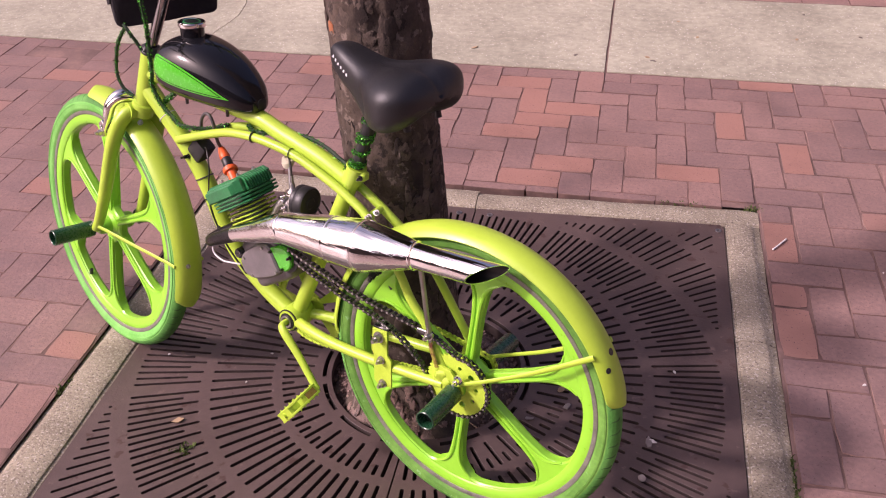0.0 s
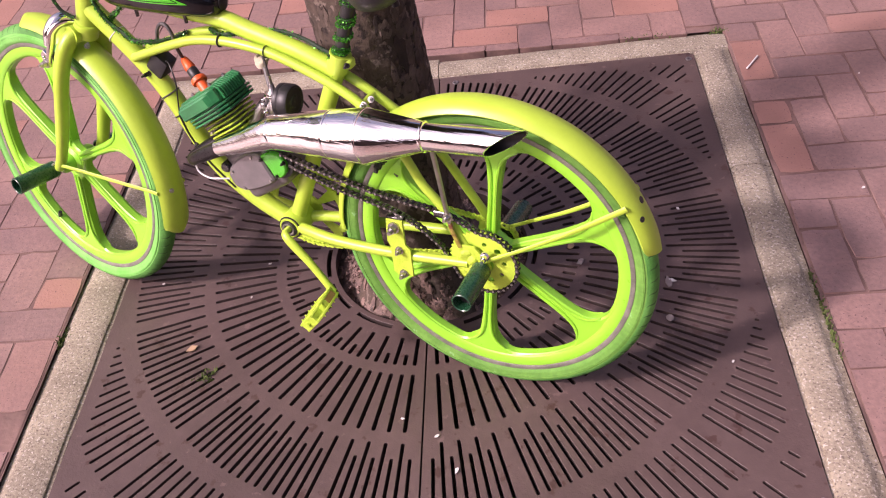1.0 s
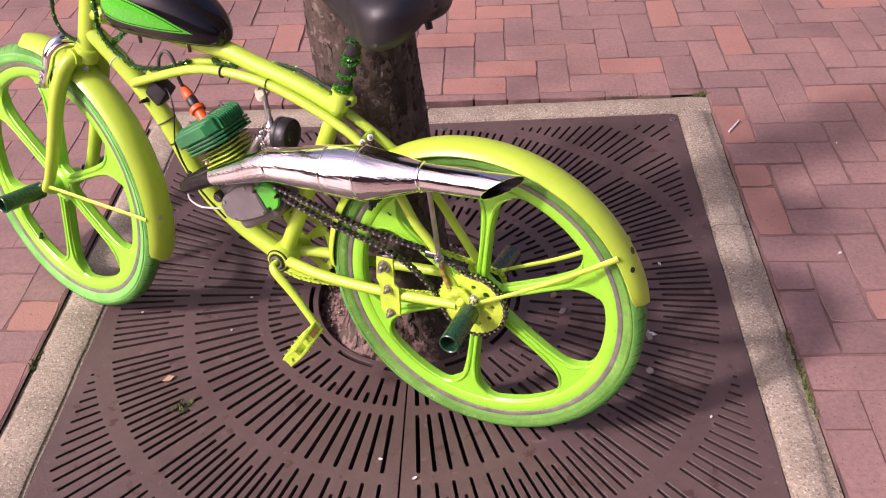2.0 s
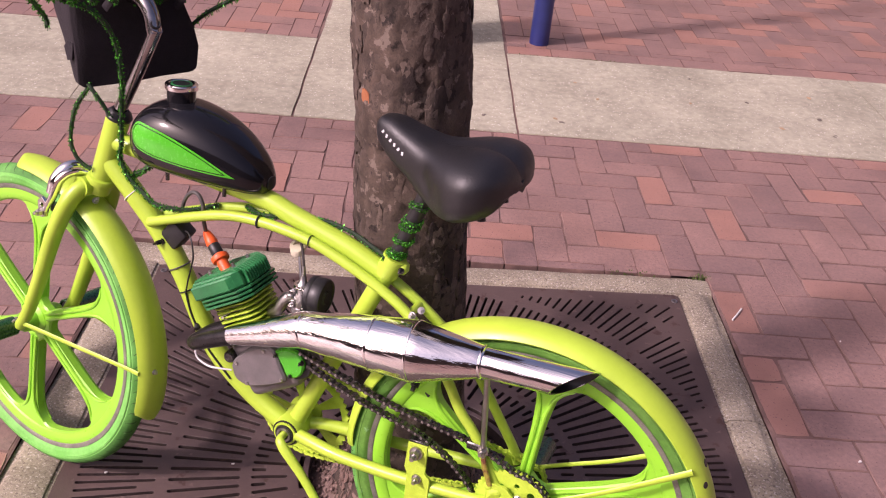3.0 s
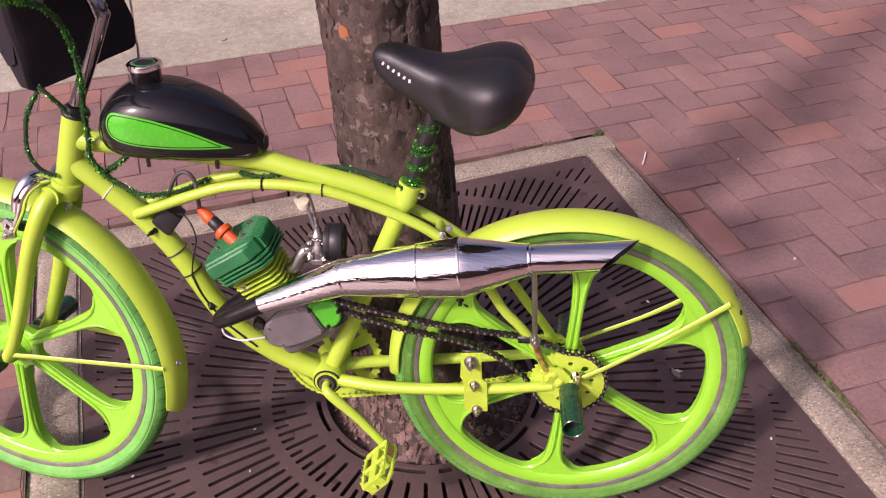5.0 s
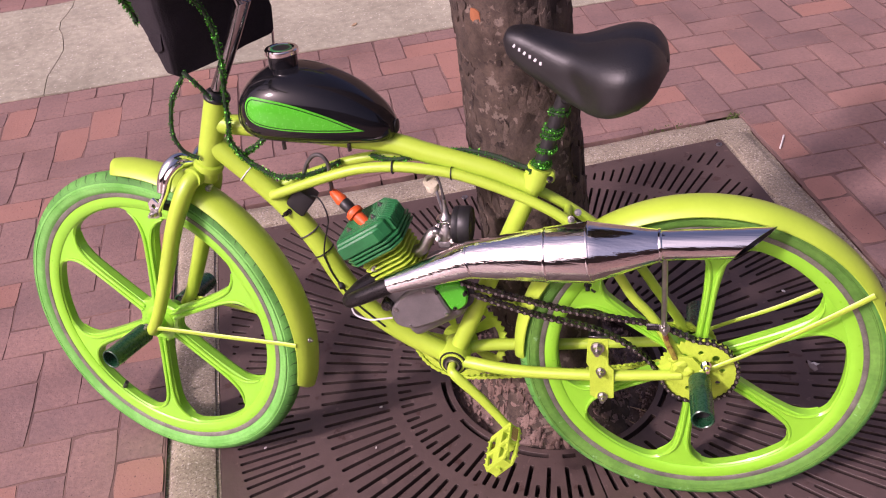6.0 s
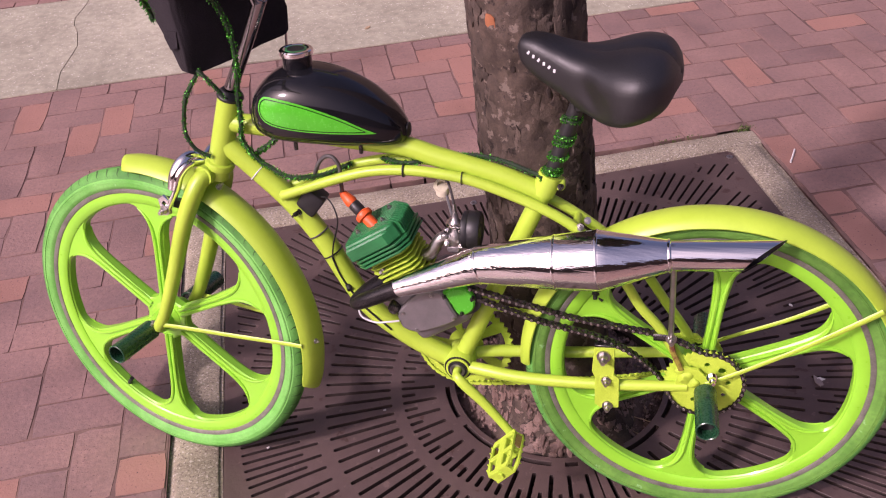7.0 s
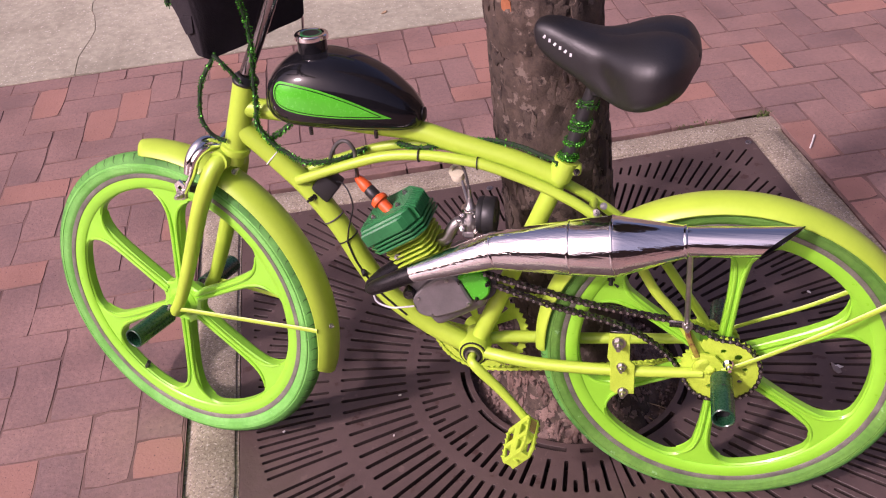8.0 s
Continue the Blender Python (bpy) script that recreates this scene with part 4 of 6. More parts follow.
    ob = part("tread", moved(tread, place), TREAD, rim, smooth=False)
    ob["kind"] = "stuff"
    v = radians(phase + valve_turn)
    part("valve", moved(tube([(0.260 * math.cos(v), 0.004, 0.260 * math.sin(v)), (0.236 * math.cos(v), 0.008, 0.236 * math.sin(v))], [0.0055, 0.0045], 10, 1), place), BLACK, rim)
    part("axle", moved(tube([(0, -0.082, 0), (0, 0.082, 0)], 0.0048, 12, 1), place), STEEL, rim)
    return rim


wheel("rear_wheel", Vector((0, 0, HUB_Z)), Matrix(), -86, bike, 1.0225, wall_rubber=TYRE_WORN)
wheel("front_wheel", FRONT_HUB, STEER, -86, bike, 1.0225, valve_turn=31.5)


def fender(hub, a0, a1, radius, n=64, half=0.037, drop=0.020, narrow=1.0):
    """A rolled mudguard arc round a hub; its front end may be bent in to a narrower strip."""
    bm = bmesh.new()
    prof = []
    m = 10
    for k in range(m + 1):
        u = -1 + 2 * k / m
        prof.append((half * math.sin(u * 1.25) / math.sin(1.25), drop * (1 - math.cos(u * 1.25)) / (1 - math.cos(1.25))))
    loop = [(y, -d) for y, d in prof] + [(y * 0.965, -d - 0.0022) for y, d in prof[::-1]]
    rings = []
    for i in range(n + 1):
        t = a0 + (a1 - a0) * i / n
        end = min(i, n - i) / 3.0
        sq = 1.0 if end >= 1 else 0.55 + 0.45 * math.sqrt(max(0, 1 - (1 - end) ** 2))
        sq *= narrow + (1 - narrow) * max(0.0, min(1.0, (t - radians(12)) / radians(34)))
        rag = (1 - narrow) * 0.006 * noise.noise(Vector((t * 40, 0, 0))) if t < radians(30) else 0.0
        rings.append([bm.verts.new((hub.x + (radius + d) * math.cos(t), hub.y + y * sq + rag, hub.z + (radius + d) * math.sin(t))) for y, d in loop])
    k = len(loop)
    for a, b in zip(rings, rings[1:]):
        for i in range(k):
            bm.faces.new((a[i], a[(i + 1) % k], b[(i + 1) % k], b[i]))
    bm.faces.new(rings[0][::-1])
    bm.faces.new(rings[-1])
    return bm


def strip(pts, w, t, bm=None):
    """A flat bar along points, w wide in z and t thick in y."""
    return tube(pts, w, 8, 4, bm=bm, flat=t / (w if isinstance(w, float) else w[0]), side=(0, 1, 0))


rear_fender = part("rear_fender", fender(Vector((0, 0, HUB_Z)), radians(-3), radians(165.5), 0.3475, narrow=0.84), YELLOW, bike)
for turn, y, reach, lean, r in ((147.2, -0.0007, 0.3477, 0.0, 0.0066), (151.7, 0.0223, 0.3426, 0.48, 0.0050)):
    out = Vector((math.cos(radians(turn)), 0, math.sin(radians(turn))))
    p = Vector((0, y, HUB_Z)) + out * reach
    d = (out + Vector((0, lean, 0))).normalized()
    part("fender_hole", moved(lathe([(0.0005, 0.0), (r, 0.0), (r + 0.001, -0.001), (r + 0.0006, -0.003), (0.0005, -0.003)], 14), Matrix.Translation(p) @ d.to_track_quat('Y', 'Z').to_matrix().to_4x4()), BLACK, rear_fender, "small dark rivet hole")
for s in (1, -1):
    part("fender_stay", strip([(-0.002, 0.061 * s, 0.346), (-0.060, 0.058 * s, 0.3790), (-0.136, 0.050 * s, 0.4230), (-0.200, 0.045 * s, 0.4655), (-0.262, 0.0395 * s, 0.5090), (-0.276, 0.038 * s, 0.5190)], [0.0046, 0.0044, 0.0046, 0.0052, 0.0060, 0.0060], 0.0022), YELLOW, rear_fender)
    part("axle_nut", bolt((0.0, 0.058 * s, 0.331), (0, s, 0), 0.0085, 0.010), STEEL, bike)
    peg = part("foot_peg", hollow_tube((-0.002, 0.064 * s, 0.330), (-0.004, 0.170 * s, 0.328), 0.0205, 0.0035), PEG_GREEN, bike, "dark green steel foot peg, open at its end")
    # black plug stands in for the shade down the open peg
    part("peg_bore", tube([(-0.002, 0.068 * s, 0.330), (-0.0035, 0.146 * s, 0.3285)], 0.0168, 20, 1), BLACK, peg, "black plug painted for the shade inside the hollow peg")
    part("peg_hole", moved(lathe([(0.0005, 0.0), (0.0034, 0.0), (0.0040, -0.001), (0.0005, -0.002)], 12), Matrix.Translation((-0.003, 0.098 * s, 0.330)) @ Matrix.Rotation(radians(70), 4, 'X') @ Matrix.Translation((0, 0.0207, 0))), BLACK, peg)
front_fender = part("front_fender", bent(fender(FRONT_HUB + Vector((-0.012, 0, 0.005)), radians(82), radians(195.5), 0.3600)), YELLOW, bike)
part("fender_bolt", bent(bolt((FRONT_HUB.x - 0.3700, 0.012, FRONT_HUB.z + 0.028), (-1, 0.2, 0.1), 0.004, 0.004)), STEEL, front_fender)
part("fender_bolt", bent(bolt((FRONT_HUB.x - 0.190, 0.014, FRONT_HUB.z + 0.332), (-0.8, 0.3, 0.6), 0.0045, 0.010)), STEEL, front_fender)
for s in (1, -1):
    part("fender_stay", bent(strip([(1.081, 0.066 * s, 0.345), (1.055, 0.065 * s, 0.3525), (0.913, 0.052 * s, 0.3550), (0.790, 0.0400 * s, 0.3570), (0.752, 0.0380 * s, 0.3578)], 0.0050, 0.0022)), YELLOW, front_fender)
    part("fork_leg", bent(tube([(0.934, 0.020 * s, 0.690), (0.942, 0.036 * s, 0.678), (0.954, 0.050 * s, 0.648), (0.980, 0.056 * s, 0.588), (1.025, 0.058 * s, 0.468), (1.063, 0.059 * s, 0.378), (1.087, 0.060 * s, 0.339)], [0.0195, 0.0205, 0.0205, 0.0192, 0.0172, 0.0150, 0.0138], 18, flat=0.85)), YELLOW, bike)
    peg = part("foot_peg", bent(hollow_tube((1.104, 0.062 * s, 0.332), (1.106, 0.168 * s, 0.332), 0.0205, 0.0035)), PEG_GREEN, bike, "dark green steel foot peg, open at its end")
    # same black plug, for the shade in the front peg
    part("peg_bore", bent(tube([(1.104, 0.066 * s, 0.332), (1.1057, 0.144 * s, 0.332)], 0.0168, 20, 1)), BLACK, peg, "black plug painted for the shade inside the hollow peg")
    part("axle_nut", bent(bolt((1.098, 0.062 * s, 0.346), (-0.4, s, 0.2), 0.0055, 0.007)), STEEL, bike)
part("fork_crown", bent(tube([(0.934, -0.034, 0.690), (0.934, 0.034, 0.690)], 0.0195, 20, 1)), YELLOW, bike)
part("steerer", bent(tube([HEAD_LOW - STEER_AXIS * 0.028, HEAD_LOW + STEER_AXIS * 0.004], 0.0215, 20, 1)), YELLOW, bike)

# chrome caliper brake on the fork
brake = part("brake_arm", bent(tube([(0.946, 0.004, 0.706), (0.956, 0.036, 0.712), (0.968, 0.054, 0.697), (0.979, 0.058, 0.667), (0.997, 0.058, 0.637), (1.008, 0.054, 0.619)], [0.0095, 0.0115, 0.0120, 0.0110, 0.0090, 0.0080], 14, flat=0.6)), CHROME, bike, "chrome caliper brake arm")
part("brake_arm", bent(tube([(0.948, -0.006, 0.704), (0.957, 0.018, 0.727), (0.968, 0.044, 0.722), (0.980, 0.060, 0.698), (0.988, 0.064, 0.668)], [0.0085, 0.0100, 0.0105, 0.0095, 0.0075], 14, flat=0.6)), CHROME, brake)
part("brake_arm", bent(tube([(0.956, -0.004, 0.714), (0.962, -0.034, 0.720), (0.974, -0.054, 0.704), (0.990, -0.056, 0.670), (1.002, -0.046, 0.640)], [0.0100, 0.0120, 0.0115, 0.0100, 0.0080], 14, flat=0.5)), CHROME, brake)
part("brake_pad", bent(box(0.988, 1.036, 0.028, 0.044, 0.618, 0.634, 0.002)), BLACK, brake)
part("brake_pad", bent(box(0.992, 1.026, -0.040, -0.026, 0.628, 0.641, 0.002)), BLACK, brake)
part("pad_bracket", bent(plate([(1.002, 0.612), (1.022, 0.612), (1.026, 0.640), (1.014, 0.650), (1.000, 0.640)], [circle_loop(1.013, 0.634, 0.0045, 10)], 0.0035, 0.001, lift=0.058)), CHROME, brake)
part("pad_bolt", bent(bolt((1.012, 0.061, 0.620), (0, 1, 0), 0.0075, 0.009)), STEEL, brake)
part("pivot_bolt", bent(bolt((0.962, 0.0, 0.712), (0.8, 0, 0.5), 0.0070, 0.010)), STEEL, brake)

# handlebar stem, bar and grips
stem = part("stem", bent(tube([(0.868, 0, 0.858), (0.839, 0, 0.912), (0.804, 0, 0.980), (0.784, 0, 1.022)], 0.0122, 20, 4)), DULL_CHROME, bike, "tall dull chrome handlebar stem")
part("stem_clamp", bent(tube([(0.788, 0, 1.012), (0.800, 0, 1.046), (0.822, 0, 1.066), (0.846, 0, 1.072)], [0.0140, 0.0150, 0.0165, 0.0185], 18)), DULL_CHROME, stem)
part("stem_bolt", bent(moved(lathe([(0.0008, 0.0), (0.0058, 0.0), (0.0075, 0.0035), (0.0085, 0.0035), (0.0092, 0.0), (0.0092, -0.008), (0.0008, -0.008)], 16), Matrix.Translation((0.7815, 0.004, 1.030)) @ Vector((-0.7, 0.3, 0.6)).normalized().to_track_quat('Y', 'Z').to_matrix().to_4x4())), BLACK, stem)
bar = part("handlebar", bent(tube([(0.720, 0.30, 1.140), (0.780, 0.25, 1.122), (0.836, 0.14, 1.086), (0.848, 0.0, 1.074), (0.836, -0.14, 1.080), (0.780, -0.25, 1.100), (0.720, -0.30, 1.110)], 0.0115, 16)), YELLOW, bike)

# ---- tank ----
TANK = refine([(0.822, 0.797, 0.832, 0.018), (0.812, 0.784, 0.864, 0.046), (0.780, 0.775, 0.894, 0.071), (0.732, 0.771, 0.906, 0.078), (0.672, 0.769, 0.897, 0.074), (0.618, 0.769, 0.874, 0.063), (0.574, 0.770, 0.841, 0.046), (0.552, 0.774, 0.815, 0.028), (0.545, 0.782, 0.804, 0.014)], 6)
tank = part("fuel_tank", loft(TANK, 36, 2.5), GLOSS_BLACK, bike, "gloss black teardrop fuel tank")


def tank_side(x, z, lift):
    """The tank's left surface at x, z."""
    for a, b in zip(TANK, TANK[1:]):
        if b[0] <= x <= a[0]:
            t = (a[0] - x) / (a[0] - b[0])
            z0, z1, w = (a[i] + (b[i] - a[i]) * t for i in (1, 2, 3))
            q = min(1.0, abs((z - (z0 + z1) / 2) / ((z1 - z0) / 2)))
            return w * (1 - q ** 2.5) ** (1 / 2.5) + lift
    return lift


def tank_patch(loop, lift, holes=()):
    v, fcs = cdt_faces([loop, *holes])
    bm = bmesh.new()
    vs = [bm.verts.new((p.x, 0, p.y)) for p in v]
    for fc in fcs:
        bm.faces.new([vs[i] for i in fc])
    bmesh.ops.subdivide_edges(bm, edges=[e for e in bm.edges if e.calc_length() > 0.012], cuts=3, use_grid_fill=True)
    bmesh.ops.triangulate(bm, faces=bm.faces)
    for p in bm.verts:
        p.co.y = tank_side(p.co.x, p.co.z, lift)
    return bm


TEAR = [(p.x, p.y) for p in spline([(0.586, 0.8065, 0), (0.636, 0.8090, 0), (0.692, 0.8120, 0), (0.748, 0.8180, 0), (0.782, 0.8290, 0), (0.791, 0.8490, 0), (0.782, 0.8680, 0), (0.758, 0.8710, 0), (0.706, 0.8620, 0), (0.646, 0.8400, 0), (0.592, 0.8100, 0)], 5)]
panel = part("side_panel", tank_patch(TEAR, 0.0014), GREEN_PANEL, tank, "bright green teardrop panel with black pinstripe")
in1 = offset_loop(TEAR, 0.0032 if area(TEAR) > 0 else -0.0032)
in2 = offset_loop(TEAR, 0.0046 if area(TEAR) > 0 else -0.0046)
part("pinstripe", tank_patch(in1, 0.0022, [in2]), GLOSS_BLACK, panel)
part("filler_neck", moved(lathe([(0.010, -0.012), (0.030, -0.012), (0.0255, -0.002), (0.0255, 0.022), (0.010, 0.022)], 32), Matrix.Translation((0.735, 0, 0.902)) @ Matrix.Rotation(radians(90), 4, 'X')), GLOSS_BLACK, tank)
cap = part("filler_cap", moved(lathe([(0.001, 0.0125), (0.0205, 0.0125), (0.0225, 0.0140), (0.0275, 0.0138), (0.0292, 0.0120), (0.0296, 0.006), (0.0286, 0.0035), (0.0245, 0.003), (0.001, 0.003)], 40), Matrix.Translation((0.735, 0, 0.921)) @ Matrix.Rotation(radians(90), 4, 'X')), CHROME, tank, "chrome filler cap")
part("cap_disc", moved(lathe([(0.0005, 0.0005), (0.0150, 0.0005), (0.0150, -0.001), (0.0005, -0.001)], 30), Matrix.Translation((0.735, 0, 0.9342)) @ Matrix.Rotation(radians(90), 4, 'X')), BLACK, cap)
part("cap_ring", moved(lathe([(0.0155, 0.0007), (0.0185, 0.0007), (0.0185, -0.001), (0.0155, -0.001)], 30), Matrix.Translation((0.735, 0, 0.9342)) @ Matrix.Rotation(radians(90), 4, 'X')), GREEN_HEAD, cap)
part("tank_lip", loft([(0.550, 0.784, 0.804, 0.011), (0.543, 0.782, 0.807, 0.013), (0.541, 0.785, 0.804, 0.010)], 20, 2.6), BLACK, tank)
part("tank_lip", loft([(0.829, 0.792, 0.830, 0.018), (0.821, 0.784, 0.836, 0.026), (0.813, 0.788, 0.834, 0.022)], 20, 2.6), BLACK, tank)
for x in (0.751, 0.629):
    part("tank_stud", tube([(x, 0.018, 0.778), (x, 0.018, 0.752)], 0.0038, 10, 1), CHAIN, tank)

# ---- saddle ----
SADDLE = refine([(0.345, 0.950, 0.957, 0.008), (0.336, 0.9265, 0.9713, 0.0228), (0.308, 0.901, 0.973, 0.0348), (0.271, 0.8777, 0.9615, 0.0446), (0.235, 0.852, 0.952, 0.0598), (0.202, 0.8414, 0.9514, 0.085), (0.169, 0.8416, 0.9563, 0.1056),
                 (0.137, 0.852, 0.9583, 0.1115), (0.109, 0.867, 0.9517, 0.0971), (0.091, 0.8855, 0.9332, 0.0657), (0.083, 0.902, 0.915, 0.0252)], 5)


def side_of(sections, power, x, z):
    """How far a lofted skin stands off its middle plane at x, z."""
    for a, b in zip(sections, sections[1:]):
        if b[0] <= x <= a[0]:
            t = (a[0] - x) / (a[0] - b[0])
            z0, z1, w = (a[i] + (b[i] - a[i]) * t for i in (1, 2, 3))
            q = min(1.0, abs((z - (z0 + z1) / 2) / ((z1 - z0) / 2)))
            return w * (1 - q ** power) ** (1 / power)
    return 0.0


saddle = part("saddle", loft(SADDLE, 116, 2.9), VINYL, bike, "black vinyl cruiser saddle")
for v in saddle.data.vertices:
    x, y, z = v.co
    if z > 0.900:
        v.co.z += 0.0025 * math.exp(-((abs(y) - 0.040) / 0.030) ** 2) * max(0, min(1, (0.21 - x) / 0.06)) - 0.0065 * math.exp(-(y / 0.0085) ** 2) * max(0, min(1, (0.24 - x) / 0.05))
    else:
        v.co.z += 0.020 * max(0.0, 1 - abs(y) / 0.07) * max(0, min(1, (0.24 - x) / 0.05))
for v in saddle.data.vertices:
    x, y, z = v.co
    dent = math.exp(-((x - 0.212) / 0.020) ** 2 - ((z - 0.893 - 0.6 * (x - 0.212)) / 0.024) ** 2)
    v.co.y -= math.copysign(0.010 * dent, y) if abs(y) > 0.02 else 0.0
    v.co.z -= 0.003 * dent
# the saddle sits a little twisted on its post
SEAT = Vector((0.24, 0, 0.87))
saddle.matrix_local = Matrix.Translation(SEAT + Vector((0.0025, -0.0003, 0))) @ Matrix.Rotation(-0.0379, 4, 'X') @ Matrix.Rotation(0.047, 4, 'Y') @ Matrix.Rotation(-0.0904, 4, 'Z') @ Matrix.Translation(-SEAT)
for k in range(6):
    t = k / 5
    x, z = 0.3215 - 0.044 * t, 0.9530 - 0.0245 * t
    y = side_of(SADDLE, 2.9, x, z)
    mt = Matrix.Translation((x, y, z)) @ Matrix.Rotation(radians(-26), 4, 'Y')
    part("brand_mark", box(-0.0019, 0.0021, -0.0030, 0.0006, -0.0029, 0.0029, 0.0003, m=mt @ Matrix.Rotation(radians(18 if k % 2 else -14), 4, "Y")), WHITE_INK, saddle, "small white printed mark")
for s in (1, -1):
    part("saddle_rail", tube([(0.300, 0.012 * s, 0.905), (0.255, 0.018 * s, 0.878), (0.205, 0.022 * s, 0.862), (0.150, 0.050 * s, 0.862)], 0.0038, 10), BLACK, saddle)
part("saddle_clamp", box(0.222, 0.254, -0.020, 0.020, 0.846, 0.872, 0.005), BLACK, saddle)
for s in (1, -1):
    part("saddle_spring", tube([(0.132, 0.045 * s, 0.870), (0.129, 0.045 * s, 0.852)], 0.007, 12, 1), BLACK, saddle)

# ---- engine ----
E_C = Vector((0.515, 0.0, 0.440))
E_UP = Vector((0.5225, 0, 0.8526)).normalized()
E_BACK = Vector((-E_UP.z, 0, E_UP.x))
ENG = Matrix.Translation(E_C) @ Matrix((E_BACK, Vector((0, -1, 0)), E_UP)).transposed().to_4x4()   # x back, y right, z along the cylinder
engine = part("crankcase", moved(box(-0.052, 0.070, -0.052, 0.045, -0.052, 0.062, 0.016, seg=3), ENG), CASTING, bike, "grey cast engine crankcase")
ENG = ENG @ Matrix.Translation((-0.008, 0, 0))


def fin(w, d, z, t, cut):
    lp = [(-w + cut, -d), (w - cut, -d), (w, -d + cut), (w, d - cut), (w - cut, d), (-w + cut, d), (-w, d - cut), (-w, -d + cut)]
    b = plate(lp, [], t / 2, 0.0006)
    return moved(b, Matrix(((1, 0, 0, 0), (0, 0, 1, 0), (0, 1, 0, z), (0, 0, 0, 1))))


part("cylinder", moved(moved(lathe([(0.015, 0.055), (0.034, 0.055), (0.034, 0.142), (0.015, 0.142)], 28), Matrix.Rotation(radians(90), 4, 'X')), ENG), CASTING, engine)
for k in range(8):
    part("cylinder_fin", moved(fin(0.048, 0.046, 0.068 + 0.0094 * k, 0.0034, 0.013), ENG @ Matrix.Translation((0.004, -0.005, 0))), YELLOW_ROUGH, engine)
HEAD = ENG @ Matrix.Translation((0.009, -0.0105, 0))
part("head_core", moved(box(-0.050, 0.048, -0.050, 0.050, 0.140, 0.188, 0.008), HEAD), GREEN_HEAD, engine)
for k in range(3):
    part("head_fin", moved(fin(0.0605 + 0.0006 * k, 0.0620, 0.1450 + 0.0080 * k, 0.0042, 0.020), HEAD), GREEN_HEAD, engine)
# solid slab along the left flank, its rear corner cut away in steps
for z0, z1, y0, y1, x1 in ((0.1655, 0.1925, -0.0640, -0.0430, 0.043), (0.1655, 0.1970, -0.0560, -0.0380, 0.053)):
    lp = [(-0.052, y0), (x1 - 0.012, y0), (x1, y0 + 0.010), (x1, y1), (-0.052, y1)]
    slab_bm = moved(plate(lp, [], (z1 - z0) / 2, 0.0030), Matrix(((1, 0, 0, 0), (0, 0, 1, 0), (0, 1, 0, (z0 + z1) / 2), (0, 0, 0, 1))))
    part("head_slab", moved(slab_bm, HEAD), GREEN_HEAD, engine)
# thin upright fins across the top, their rear ends turned down
for k in range(14):
    y = -0.0425 + 0.0074 * k
    back = 0.061 - max(0, abs(y) - 0.034) * 0.9
    front = -0.058 + max(0, y - 0.030) * 0.8
    prof = [(front, 0.180), (front, 0.195), (front + 0.006, 0.2005), (back - 0.013, 0.2005), (back, 0.1895), (back, 0.166), (back - 0.010, 0.166), (back - 0.010, 0.180)]
    part("top_fin", moved(plate(prof, [], 0.0013, 0.0004, lift=y), HEAD), GREEN_HEAD, engine)
for x, y in ((-0.030, -0.022), (0.028, -0.022), (-0.030, 0.026), (0.028, 0.026)):
    part("head_nut", moved(bolt((x, y, 0.1985), (0, 0, 1), 0.0046, 0.0042), HEAD), STEEL, engine)

# side cover, green sprocket cover
COVER = [(p.x, p.y) for p in spline([(0.566, 0.434, 0), (0.560, 0.452, 0), (0.535, 0.480, 0), (0.502, 0.499, 0), (0.478, 0.497, 0), (0.462, 0.468, 0), (0.450, 0.444, 0), (0.462, 0.431, 0), (0.500, 0.412, 0), (0.530, 0.403, 0), (0.556, 0.410, 0), (0.566, 0.434, 0)], 4)][:-1]
part("magneto_cover", moved(plate(COVER, [], 0.010, 0.004, lift=0.056), Matrix.Translation((0.006, 0, 0.001))), CASTING, engine, "grey aluminium magneto cover")
for x, z in ((0.560, 0.447), (0.536, 0.411), (0.504, 0.492), (0.464, 0.444)):
    part("cover_screw", moved(lathe([(0.0006, 0.002), (0.0030, 0.0022), (0.0038, 0.001), (0.0038, -0.002), (0.0006, -0.002)], 12), Matrix.Translation((x, 0.0665, z))), STEEL, engine)
GCOVER = [(p.x, p.y) for p in spline([(0.476, 0.498, 0), (0.452, 0.510, 0), (0.428, 0.508, 0), (0.416, 0.490, 0), (0.418, 0.468, 0), (0.432, 0.454, 0), (0.447, 0.452, 0), (0.459, 0.472, 0)], 4)]
part("sprocket_cover", moved(plate(GCOVER, [], 0.008, 0.003, lift=0.056), Matrix.Translation((0.007, 0, 0))), GREEN_PANEL, engine, "bright green engine sprocket cover")
part("cover_gasket", plate(offset_loop(GCOVER, -0.004 if area(GCOVER) > 0 else 0.004), [], 0.004, 0.001, lift=0.050), BLACK, engine)
for x, z in ((0.479, 0.492), (0.427, 0.492), (0.447, 0.458)):
    part("cover_screw", bolt((x, 0.062, z), (0, 1, 0), 0.0040, 0.005), CHAIN, engine)
part("clutch_arm_boss", moved(lathe([(0.001, 0.012), (0.009, 0.012), (0.012, 0.008), (0.012, -0.020), (0.001, -0.020)], 18), Matrix.Translation((0.580, 0.052, 0.450))), CHAIN, engine)
part("mount_clamp", tube([(0.676, -0.026, 0.462), (0.690, 0.0, 0.474), (0.676, 0.026, 0.462)], 0.006, 10), BLACK, engine)
part("mount_stud", bolt((0.598, 0.035, 0.520), (0.2, 1, 0.3), 0.0060, 0.010), STEEL, engine)
